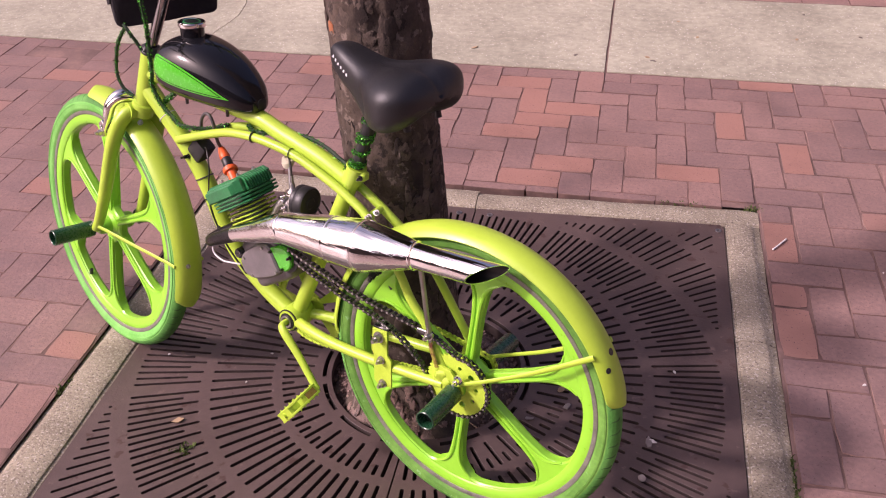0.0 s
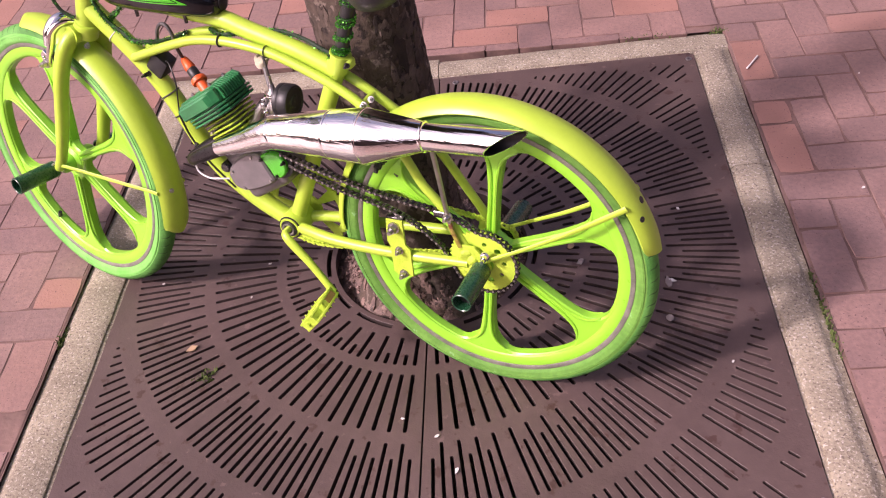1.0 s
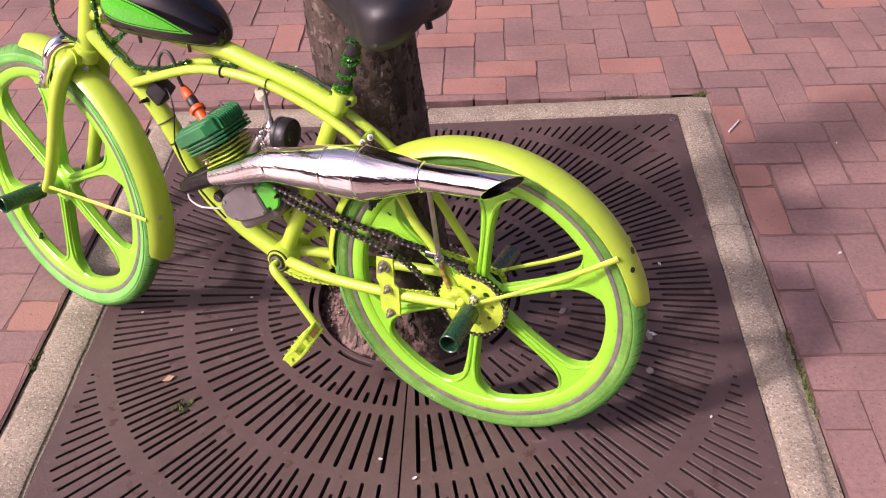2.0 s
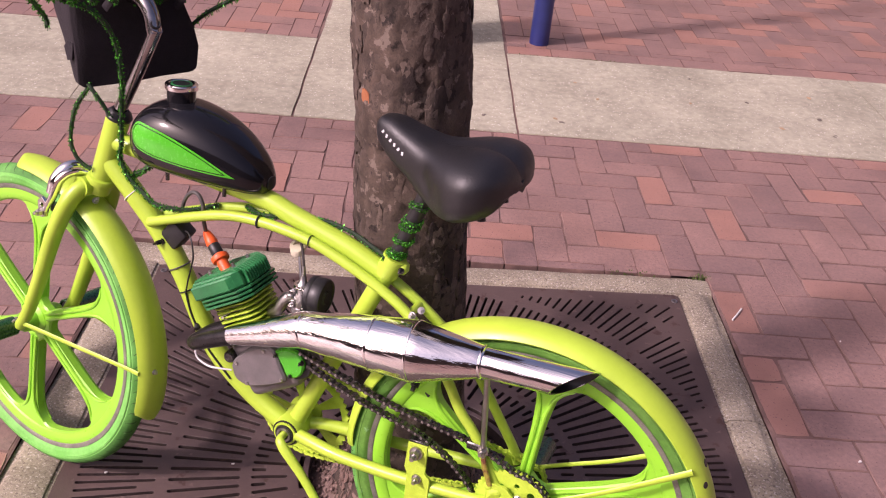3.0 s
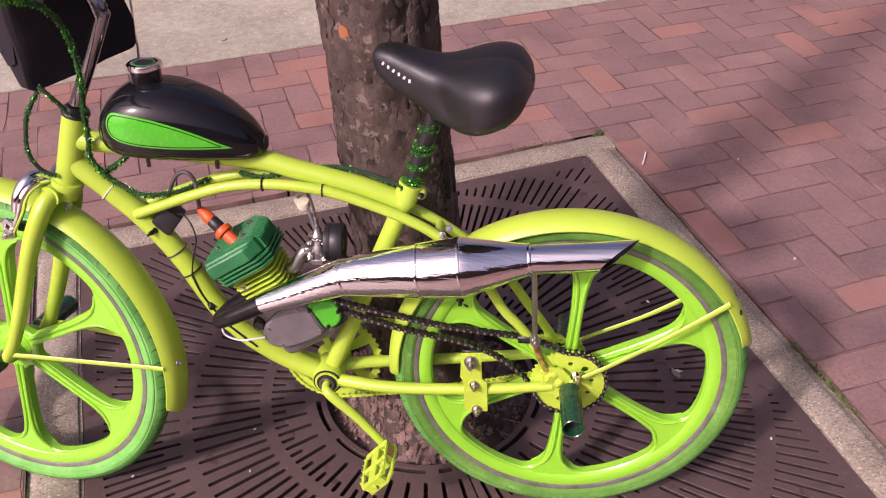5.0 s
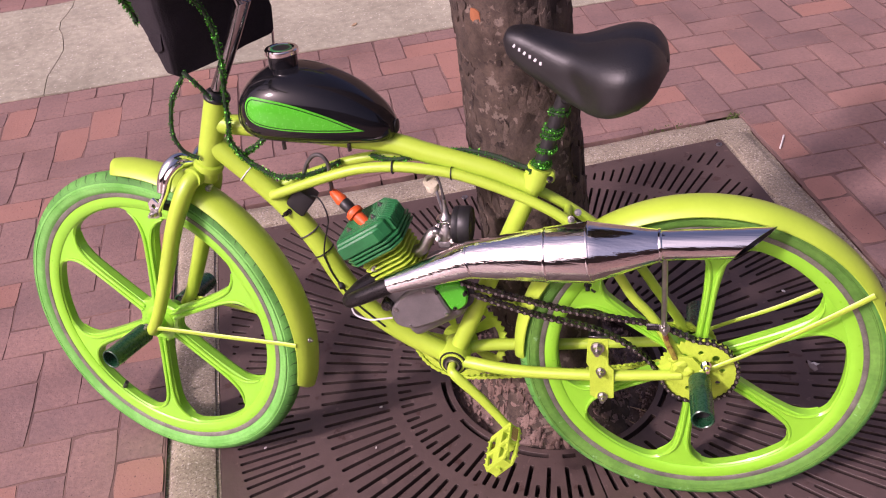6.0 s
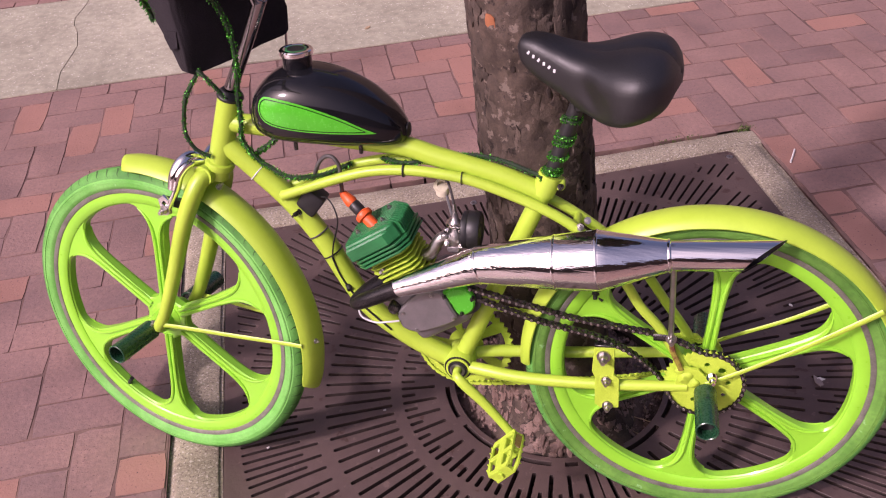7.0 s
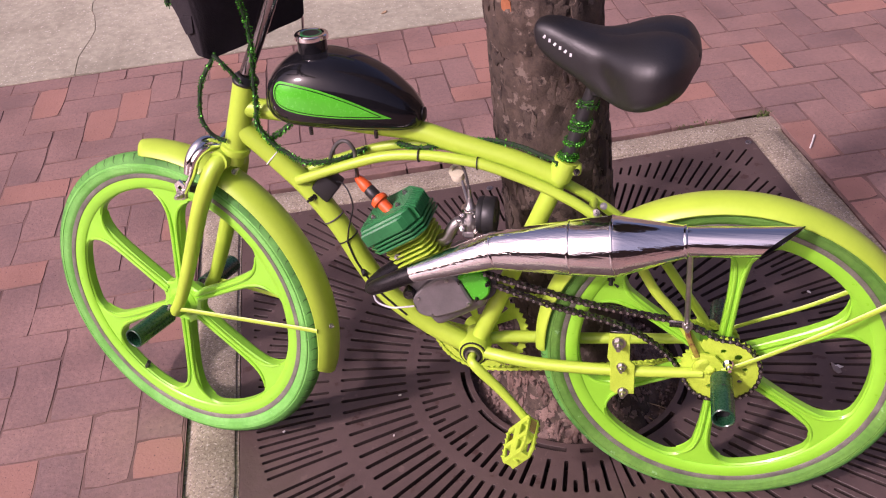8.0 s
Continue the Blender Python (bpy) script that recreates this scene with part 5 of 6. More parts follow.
part("white_wire", tube([(0.640, 0.070, 0.470), (0.643, 0.078, 0.455), (0.636, 0.080, 0.439), (0.612, 0.080, 0.430), (0.588, 0.078, 0.432), (0.568, 0.070, 0.431)], 0.0019, 8), WHITE_INK, engine, "thin white wire")

# spark plug and cap
P0 = Vector((0.618, 0.022, 0.610))
PD = Vector((0.063, -0.028, 0.046)).normalized()
PQ = Matrix.Translation(P0) @ PD.to_track_quat('Y', 'Z').to_matrix().to_4x4() @ Matrix.Scale(0.96, 4)
plug = part("spark_plug_boot", moved(lathe([(0.001, -0.010), (0.0115, -0.010), (0.0115, 0.018), (0.0170, 0.020), (0.0180, 0.025), (0.0170, 0.030), (0.0105, 0.034), (0.001, 0.034)], 24), PQ), ORANGE, engine, "orange rubber spark plug boot")
part("plug_body", moved(lathe([(0.001, 0.030), (0.0090, 0.030), (0.0120, 0.038), (0.0120, 0.054), (0.0090, 0.060), (0.001, 0.060)], 20), PQ), BLACK, plug)
part("plug_cap", moved(lathe([(0.001, 0.056), (0.0105, 0.056), (0.0125, 0.062), (0.0110, 0.070), (0.0085, 0.084), (0.0055, 0.090), (0.001, 0.090)], 20), PQ), ORANGE, plug, "orange cable end cap")
PT = P0 + PD * 0.086
part("ignition_cable", tube([PT, (0.678, 0.004, 0.672), (0.676, 0.014, 0.700), (0.672, 0.020, 0.722), (0.682, 0.020, 0.741), (0.698, 0.018, 0.741), (0.714, 0.014, 0.724), (0.728, 0.006, 0.694), (0.738, 0.000, 0.660)], 0.0038, 10), GREY_CABLE, engine, "looped grey ignition cable")
coil = part("ignition_coil", moved(box(-0.024, 0.024, -0.018, 0.020, -0.021, 0.021, 0.005, seg=2), Matrix.Translation((0.742, -0.004, 0.640)) @ Matrix.Rotation(radians(52), 4, 'Y')), BLACK, bike, "black ignition coil box on the down tube")
part("coil_bracket", moved(box(-0.032, 0.032, -0.020, -0.016, -0.010, 0.010, 0.001), Matrix.Translation((0.752, 0.002, 0.628)) @ Matrix.Rotation(radians(52), 4, 'Y')), CHAIN, coil)
part("coil_screw", bolt((0.764, 0.016, 0.622), (0.3, 1, 0), 0.0050, 0.010), CHAIN, coil)
part("coil_wire", tube([(0.724, 0.004, 0.650), (0.706, 0.016, 0.656), (0.690, 0.028, 0.646), (0.682, 0.034, 0.620), (0.690, 0.030, 0.590), (0.700, 0.024, 0.560), (0.706, 0.022, 0.530)], 0.0016, 8), BLACK, coil)
for x, z, dx, dz in ((0.712, 0.530, 0.86, -0.5), (0.736, 0.572, 0.8, -0.6)):
    part("cable_tie", tube([(x + 0.0215 * math.cos(t) * 0.86, 0.0215 * math.sin(t), z - 0.0215 * math.cos(t) * 0.5) for t in (2 * math.pi * k / 16 for k in range(17))], 0.0016, 6, 1, cap=False), BLACK if z < 0.55 else GREY_CABLE, bike)
part("frame_wire", tube([(0.706, 0.021, 0.530), (0.694, 0.0215, 0.492), (0.676, 0.0215, 0.458), (0.650, 0.0215, 0.420), (0.600, 0.0215, 0.372)], 0.0020, 8), BLACK, bike)
for x, z, y in ((0.551, 0.7260, 0.024), (0.446, 0.7170, 0.024)):
    part("cable_tie", tube([(x, y + 0.0112 * math.cos(t), z + 0.0112 * math.sin(t)) for t in (2 * math.pi * k / 14 for k in range(15))], 0.0018 if x > 0.5 else 0.0010, 6, 1, cap=False), BLACK, bike)
part("cable_tie", tube([(0.840 + 0.0215 * math.cos(t) * 0.66, 0.0215 * math.sin(t), 0.695 - 0.0215 * math.cos(t) * 0.74) for t in (2 * math.pi * k / 16 for k in range(17))], 0.0012, 6, 1, cap=False), WHITE_INK, bike, "thin white cable tie")

# carburettor, intake, air filter
part("intake_pipe", tube([(0.528, 0.006, 0.540), (0.512, 0.008, 0.552), (0.500, 0.006, 0.574), (0.488, 0.004, 0.584), (0.470, 0.002, 0.584)], [0.013, 0.012, 0.0115, 0.0115, 0.012], 16), STEEL, engine)
carb = part("carburettor", moved(lathe([(0.001, -0.030), (0.013, -0.030), (0.0145, -0.024), (0.0145, 0.002), (0.0115, 0.006), (0.0115, 0.024), (0.0075, 0.028), (0.0055, 0.042), (0.001, 0.042)], 24), Matrix.Translation((0.468, 0.0, 0.592)) @ Matrix.Rotation(radians(90), 4, 'X')), STEEL, engine, "small alloy carburettor")
part("carb_bowl", box(0.456, 0.482, -0.014, 0.016, 0.556, 0.572, 0.004), CASTING, carb)
part("carb_clamp", box(0.478, 0.492, -0.010, 0.018, 0.586, 0.596, 0.002), STEEL, carb)
part("air_filter", moved(lathe([(0.001, -0.017), (0.028, -0.017), (0.0345, -0.014), (0.0355, -0.006), (0.0345, -0.004), (0.0355, -0.002), (0.0355, 0.014), (0.0335, 0.018), (0.030, 0.0185), (0.0285, 0.0165), (0.014, 0.0165), (0.011, 0.019), (0.001, 0.019)], 36), Matrix.Translation((0.438, -0.003, 0.599)) @ Matrix.Rotation(radians(90), 4, 'Z')), BLACK, carb, "round black air filter")
part("throttle_cable", tube([(0.468, 0, 0.632), (0.470, 0.0, 0.660), (0.478, -0.004, 0.690), (0.496, -0.010, 0.716)], 0.0026, 8), GREY_CABLE, carb)
for x, z in ((0.455, 0.604), (0.481, 0.604), (0.455, 0.574), (0.481, 0.576)):
    part("carb_screw", bolt((x, 0.0150, z), (0, 1, 0.2), 0.0036, 0.005), CHROME, carb)
part("carb_collar", moved(lathe([(0.008, -0.003), (0.0165, -0.003), (0.0175, 0.0), (0.0165, 0.003), (0.008, 0.003)], 24), Matrix.Translation((0.468, 0.0, 0.612)) @ Matrix.Rotation(radians(90), 4, 'X')), CHROME, carb)
part("cable_ferrule", tube([(0.468, 0, 0.632), (0.469, 0.0, 0.652)], [0.0045, 0.0035], 10, 1), STEEL, carb)
part("choke_knob", moved(lathe([(0.001, 0.007), (0.010, 0.007), (0.0125, 0.003), (0.0125, -0.005), (0.001, -0.007)], 20), Matrix.Translation((0.492, -0.0145, 0.670)) @ Matrix.Rotation(radians(65), 4, 'X')), CREAM, carb, "round cream plastic knob")
part("knob_rim", moved(lathe([(0.009, 0.004), (0.0150, 0.004), (0.0160, 0.0), (0.0150, -0.004), (0.009, -0.004)], 24), Matrix.Translation((0.494, -0.021, 0.676)) @ Matrix.Rotation(radians(65), 4, 'X')), CREAM, carb)
part("choke_rod", tube([(0.472, 0.002, 0.628), (0.484, -0.010, 0.664)], 0.0030, 8, 1), STEEL, carb)

# ---- exhaust ----
header = part("exhaust_header", tube([(0.585, 0.020, 0.500), (0.622, 0.046, 0.484), (0.644, 0.070, 0.472), (0.644, 0.078, 0.470), (0.622, 0.085, 0.484), (0.585, 0.087, 0.504), (0.548, 0.088, 0.523)], [0.0195, 0.0180, 0.0150, 0.0140, 0.0150, 0.0162, 0.0172], 18, 7), HEADER, bike, "scorched black exhaust header")
mpath = [(0.560, 0.087, 0.518), (0.410, 0.096, 0.5845), (0.400, 0.096, 0.587), (0.276, 0.096, 0.604), (0.268, 0.096, 0.605), (0.203, 0.094, 0.612), (0.196, 0.094, 0.613), (0.086, 0.088, 0.628), (0.080, 0.088, 0.629)]
mrad = [0.0180, 0.0325, 0.0335, 0.0470, 0.0480, 0.0525, 0.0520, 0.0275, 0.0255]
fine_path, fine_rad = [], []
for i, (p, q) in enumerate(zip(mpath, mpath[1:])):
    cuts = 10 if abs(p[0] - q[0]) > 0.03 else 1
    for k in range(cuts):
        fine_path.append(Vector(p).lerp(Vector(q), k / cuts))
        fine_rad.append(mrad[i] + (mrad[i + 1] - mrad[i]) * k / cuts)
bm = tube(fine_path + [mpath[-1]], fine_rad + [mrad[-1]], 72, 1)
bm.normal_update()
for v in bm.verts:
    v.co += v.normal * (0.0010 * noise.noise(Vector((v.co.x * 7, v.co.y * 38, v.co.z * 38))) + 0.00035 * noise.noise(Vector((v.co.x * 14, v.co.y * 120, v.co.z * 120))))
muffler = part("muffler", bm, EXHAUST, bike, "long polished chrome expansion-chamber exhaust")
for x, y, z, r, d in ((0.405, 0.096, 0.5857, 0.0338, 0.02), (0.272, 0.096, 0.6045, 0.0486, 0), (0.200, 0.094, 0.6125, 0.0534, 0), (0.084, 0.088, 0.6285, 0.0288, 0)):
    dv = Vector((1, 0, -0.13 if d == 0 else -0.30)).normalized()
    q = Matrix.Translation((x, y, z)) @ dv.to_track_quat('Y', 'Z').to_matrix().to_4x4()
    part("weld_seam", moved(lathe([(r - 0.003, -0.0034), (r - 0.0002, -0.0022), (r + 0.0005, 0), (r - 0.0002, 0.0022), (r - 0.003, 0.0034)], 96), q @ Matrix.Translation((0, 0.0006, 0))), CHROME, muffler)
# tail pipe, cut off at a slant
A0, A1, r = Vector((0.083, 0.088, 0.6285)), Vector((-0.066, 0.0800, 0.6370)), 0.0258
d = (A1 - A0).normalized()
w1 = Vector((0, 1, 0)) - d * d.y
w1.normalize()
w2 = d.cross(w1)
def slant_pipe(rows_at):
    bm = bmesh.new()
    rows = []
    for rad, t0 in rows_at:
        ring = []
        for k in range(40):
            a = 2 * math.pi * k / 40
            o = rad * (math.cos(a) * w1 + math.sin(a) * w2)
            p = A0.lerp(A1, t0) + o
            if t0 >= 0.99:
                p += d * (o.z * 0.95 - o.y * 1.05)
            ring.append(bm.verts.new(p))
        rows.append(ring)
    for a, b in zip(rows, rows[1:]):
        for k in range(40):
            bm.faces.new((a[k], a[(k + 1) % 40], b[(k + 1) % 40], b[k]))
    return bm


part("tail_pipe", slant_pipe([(r, 0.0), (r, 1.0), (r - 0.0018, 1.0)]), EXHAUST, muffler)
part("pipe_lining", slant_pipe([(r - 0.0016, 0.994), (r - 0.0022, 0.30)]), BLACK, muffler, "black pipe lining")
core = tube([A0.lerp(A1, 0.3), A0.lerp(A1, 0.72)], r - 0.0028, 28, 1)
part("pipe_bore", core, BLACK, muffler, "black plug closing the pipe bore")
part("exhaust_strut", tube([(0.076, 0.084, 0.606), (0.073, 0.075, 0.555), (0.068, 0.056, 0.445), (0.064, 0.050, 0.414)], 0.0052, 12, 3), STEEL, bike, "thin steel exhaust strut")
part("strut_bolt", bolt((0.067, 0.055, 0.436), (0, 1, 0.1), 0.0070, 0.010), STEEL, bike)
part("strut_clamp", strip([(0.098, 0.052, 0.434), (0.080, 0.053, 0.435), (0.062, 0.053, 0.435)], 0.0075, 0.0030), CHAIN, bike)
part("stay_bracket", strip([(0.066, 0.053, 0.424), (0.060, 0.056, 0.404), (0.050, 0.058, 0.384), (0.044, 0.058, 0.370)], 0.0052, 0.0026), RUST, bike, "scraped red and yellow bracket")
part("muffler_tab", plate([(0.222, 0.527), (0.240, 0.530), (0.246, 0.546), (0.236, 0.560), (0.204, 0.566), (0.190, 0.548), (0.190, 0.534), (0.204, 0.526)], [], 0.0018, 0.0006, lift=0.052), BLACK, bike, "black tab under the exhaust")
for x, z, r in ((0.036, 0.352, 0.016), (0.022, 0.344, 0.013), (0.046, 0.366, 0.009)):
    lump = bmesh.new()
    bmesh.ops.create_icosphere(lump, subdivisions=3, radius=r, matrix=Matrix.Translation((x, 0.055, z)) @ Matrix.Diagonal((1.0, 0.55, 0.9, 1.0)))
    for v in lump.verts:
        v.co += (v.co - Vector((x, 0.055, z))) * 0.45 * noise.noise(v.co * 90)
    part("paint_lump", lump, YELLOW_ROUGH, bike)
part("lower_bolt", bolt((0.204, 0.056, 0.536), (0, 0.8, -0.6), 0.0080, 0.012), BLACK, bike)
part("axle_stud", bolt((-0.010, 0.060, 0.364), (-0.1, 1, 0.05), 0.0070, 0.012), CHROME, bike, "small bright stud nut on the dropout")
# chain tensioner plate on the chain stay
tens = part("tensioner_plate", plate([(p[0], p[1]) for p in ((0.202, 0.407), (0.165, 0.409), (0.163, 0.350), (0.153, 0.340), (0.151, 0.272), (0.186, 0.268), (0.196, 0.276), (0.198, 0.340), (0.204, 0.352))], [], 0.0026, 0.0008, lift=0.062), YELLOW_ROUGH, bike, "yellow-painted steel chain tensioner plate")
part("tensioner_lip", box(0.165, 0.202, 0.038, 0.062, 0.406, 0.412, 0.001), CHAIN, tens)
for x, z, r in ((0.184, 0.390, 0.0090), (0.177, 0.335, 0.0065), (0.172, 0.276, 0.0070)):
    part("plate_nut", bolt((x, 0.0650, z), (0, 1, 0), r, r * 1.3), STEEL, tens)
# driven sprocket bolted to the rear wheel
st = [((0.0745 if k % 2 else 0.0690) * math.cos(2 * math.pi * k / 88), HUB_Z + 0.004 + (0.0745 if k % 2 else 0.0690) * math.sin(2 * math.pi * k / 88)) for k in range(88)]
sh = [circle_loop(0.043 * math.cos(2 * math.pi * (k + 0.3) / 9), HUB_Z + 0.004 + 0.043 * math.sin(2 * math.pi * (k + 0.3) / 9), 0.0050 if k % 3 else 0.0072, 10) for k in range(9)]
sprocket = part("driven_sprocket", plate(st, sh, 0.0020, 0.0, lift=0.042), YELLOW_ROUGH, bike, "yellow-painted driven sprocket")


# ---- the bag that hangs from the handlebar ----
bag = tagged(new("handlebar_bag"), "soft black fabric bag hanging from the handlebar", "bag")
bag.matrix_world = BIKE_POSE
WD, TD = Vector((0.508, 0.862, 0)).normalized(), Vector((0.862, -0.508, 0)).normalized()
bm = bmesh.new()
bmesh.ops.create_cube(bm, size=2.0)
bmesh.ops.bevel(bm, geom=list(bm.edges), offset=0.16, segments=3, affect='EDGES', profile=0.6)
bmesh.ops.subdivide_edges(bm, edges=list(bm.edges), cuts=3, use_grid_fill=True)
for v in bm.verts:
    u, t, z = v.co
    up = (z + 1) / 2
    p = Vector((0.8605, -0.0425, 0.905)) + Vector((0.0545, 0.0925, -0.0105)) * u * (1 + 0.14 * up if u > 0 else 1.06 + 0.10 * min(up, 0.4) - 0.72 * max(0.0, up - 0.4)) + TD * (0.010 + 0.045 * up + t * (0.014 + 0.040 * up)) + Vector((0, 0, 1)) * (up * 0.166)
    sag = 0.010 * noise.noise(Vector((u * 1.6, t * 1.5, z * 1.2))) + 0.005 * noise.noise(Vector((u * 5, t * 4, z * 2.4)))
    p += (-TD if t < 0 else TD) * sag
    v.co = p
part("bag_body", bm, FABRIC, bag)
tab = plate([(-0.014, 0.014), (0.010, 0.012), (0.022, 0.001), (0.010, -0.022), (-0.010, -0.016)], [], 0.0012, 0.0005)
part("bag_tab", moved(tab, Matrix.Translation(Vector((0.936, 0.048, 0.962))) @ Matrix.Rotation(radians(-24), 4, 'Z')), FABRIC, bag)
for s in (-0.07, 0.06):
    c = Vector((0.865, -0.040, 0)) + WD * s
    part("bag_strap", tube([(c.x + TD.x * 0.02, c.y + TD.y * 0.02, 1.070), (c.x - 0.010, c.y, 1.096), (c.x - 0.030, c.y + 0.01, 1.092), (c.x - 0.034, c.y + 0.012, 1.066), (c.x - 0.012, c.y + 0.006, 1.040)], 0.0075, 10, 5, flat=0.3), FABRIC, bag)


# ---- green tinsel garlands ----
def tinsel(name, label, paths, core=0.0042, blade=0.0105, per_m=1500, seed=1):
    root = tagged(new(name), label, "tinsel", group="tinsel on the bicycle")
    root.matrix_world = BIKE_POSE
    rnd = random.Random(seed)
    for path in paths:
        pts = spline(path, 10)
        part("strand", tube(pts, core, 7, 1), CORE, root)
        bm = bmesh.new()
        for a, b in zip(pts, pts[1:]):
            d = (b - a)
            # foil thins out in places along the strand
            dens = 0.35 + 1.3 * max(0, 0.5 + noise.noise(a * 17 + Vector((seed, 0, 0))))
            for i in range(int(d.length * per_m * dens + rnd.random())):
                p = a.lerp(b, rnd.random())
                out = Vector((rnd.gauss(0, 1), rnd.gauss(0, 1), rnd.gauss(0, 1))).normalized()
                side = out.cross(Vector((rnd.gauss(0, 1), rnd.gauss(0, 1), rnd.gauss(0, 1)))).normalized() * rnd.uniform(0.0006, 0.0013)
                q = p + out * core * 0.7
                e = p + out * (core + blade * rnd.uniform(0.35, 1.0)) + Vector((0, 0, -0.002 * rnd.random()))
                mid = q.lerp(e, 0.5) + side.cross(out).normalized() * 0.0012
                v = [bm.verts.new(w) for w in (q - side, q + side, mid + side, mid - side, e + side * 0.7, e - side * 0.7)]
                bm.faces.new((v[0], v[1], v[2], v[3]))
                bm.faces.new((v[3], v[2], v[4], v[5]))
        ob = part("foil", bm, TINSEL, root, smooth=False)
        ob["kind"] = "stuff"
    return root


tinsel("tinsel_garland", "glittery dark green tinsel garland along the frame tubes", [
    [(0.912, 0.200, 1.109), (0.891, 0.170, 1.097), (0.869, 0.140, 1.076), (0.840, 0.110, 1.061), (0.830, 0.090, 1.042), (0.827, 0.070, 1.016), (0.826, 0.055, 0.980), (0.825, 0.050, 0.944), (0.832, 0.040, 0.900), (0.841, 0.032, 0.855), (0.845, 0.028, 0.805), (0.850, 0.026, 0.770), (0.826, 0.024, 0.732), (0.800, 0.024, 0.714),
     (0.775, 0.030, 0.704), (0.745, 0.030, 0.702), (0.700, 0.012, 0.704), (0.660, -0.012, 0.716)],
    [(0.600, -0.014, 0.729), (0.552, 0.014, 0.735), (0.500, 0.004, 0.742), (0.455, -0.006, 0.747), (0.415, -0.010, 0.745), (0.372, -0.006, 0.738), (0.340, 0.000, 0.729), (0.316, 0.004, 0.722), (0.306, 0.018, 0.722)],
    [(0.838, 0.006, 0.730), (0.826, 0.012, 0.742), (0.806, 0.014, 0.756), (0.787, 0.012, 0.772)]], core=0.0042, blade=0.0040, per_m=3600, seed=2)
tinsel("tinsel_garland", "glittery dark green tinsel loop hanging below the bag", [
    [(0.905, 0.034, 0.902), (0.922, 0.036, 0.878), (0.940, 0.036, 0.850), (0.950, 0.036, 0.817), (0.954, 0.036, 0.782), (0.945, 0.034, 0.754), (0.930, 0.030, 0.739), (0.918, 0.026, 0.733)],
    [(0.906, 0.040, 0.904), (0.892, 0.040, 0.890), (0.878, 0.034, 0.868), (0.868, 0.030, 0.850)]], core=0.0038, blade=0.0034, per_m=1700, seed=3)
post_rings = []
for t0, turns in ((0.02, 1.5), (0.27, 1.1), (0.50, 1.1), (0.60, 1.1), (0.86, 1.4)):
    ring = []
    for k in range(int(turns * 9) + 1):
        c = Vector((0.2935, 0, 0.726)).lerp(Vector((0.2560, 0, 0.842)), t0 + 0.055 * k / 9)
        ring.append(tuple(c + Vector((math.cos(k * 0.698) * 0.0150, math.sin(k * 0.698) * 0.0150, 0.002 * math.sin(k * 1.3)))))
    post_rings.append(ring)
tinsel("tinsel_garland", "bright green tinsel wound round the seat post", post_rings, core=0.0026, blade=0.0034, per_m=5600, seed=5)
wind = []
for k in range(60):
    t = k / 59
    y = 0.27 - 0.50 * t
    c = Vector((0.848 - 0.9 * y * y, y, 1.074 + 0.45 * y * y))
    q = STEER @ (c + Vector((0.018 * math.cos(k * 1.1), 0, 0.018 * math.sin(k * 1.1))))
    wind.append(tuple(q))
tinsel("tinsel_garland", "green tinsel wound round the handlebar", [wind,
       [(0.912, 0.200, 1.109), (0.920, 0.170, 1.088), (0.928, 0.130, 1.050), (0.937, 0.102, 1.026), (0.935, 0.100, 1.010)], [(0.700, -0.150, 1.085), (0.732, -0.150, 1.064), (0.790, -0.150, 1.027), (0.836, -0.150, 0.985)]], core=0.0040, blade=0.0062, per_m=1900, seed=7)


# ---- litter, leaves, moss ----
def shred(x, y, s, seed, material, name, label, cat, z=0.0):
    rnd = random.Random(seed)
    n = 7
    lp = [(s * (0.6 + 0.6 * rnd.random()) * math.cos(2 * math.pi * k / n), s * 0.6 * (0.6 + 0.6 * rnd.random()) * math.sin(2 * math.pi * k / n)) for k in range(n)]
    b = plate(lp, [], 0.0012, 0.0004)
    for v in b.verts:
        v.co.y += 0.25 * s * noise.noise(v.co * 60 + Vector((seed, 0, 0)))
    moved(b, Matrix.Translation((x, y, z + 0.003)) @ Matrix.Rotation(rnd.uniform(0, 6), 4, 'Z') @ Matrix.Rotation(radians(90), 4, 'X'))
    return tagged(mesh_object(name, b, material), label, cat)


stick = tube([(0.070, -0.166, 0.004), (0.049, -0.197, 0.0045), (0.027, -0.227, 0.004)], 0.0027, 8, 4)
tagged(mesh_object("paper_stick", stick, LITTER), "thin white paper stick lying on the bricks", "litter")
for i, (x, y, s) in enumerate(((-0.844, -1.452, 0.006), (-0.918, -1.405, 0.006), (-0.802, -1.536, 0.008), (-1.547, -0.959, 0.005), (-1.310, -1.024, 0.004), (-0.311, -1.054, 0.010), (-1.282, -0.911, 0.004), (-0.222, -1.299, 0.005), (0.193, -0.781, 0.006), (0.322, -0.295, 0.004), (-0.260, -0.808, 0.006), (-0.977, -1.04, 0.007))):
    shred(x, y, s, i, LITTER, "paper_scrap", "tiny white paper scrap on the ground", "litter", -0.004 if KX0 < x < KX1 else 0.0)
for i, (x, y, s) in enumerate(((-0.319, -1.057, 0.017), (-0.332, -1.167, 0.014), (-0.514, -0.974, 0.013), (-0.598, -1.029, 0.013))):
    shred(x, y, s, 70 + i, WRAPPER, "paper_scrap", "flattened grey scrap of paper trodden onto the grate", "litter", -0.004)
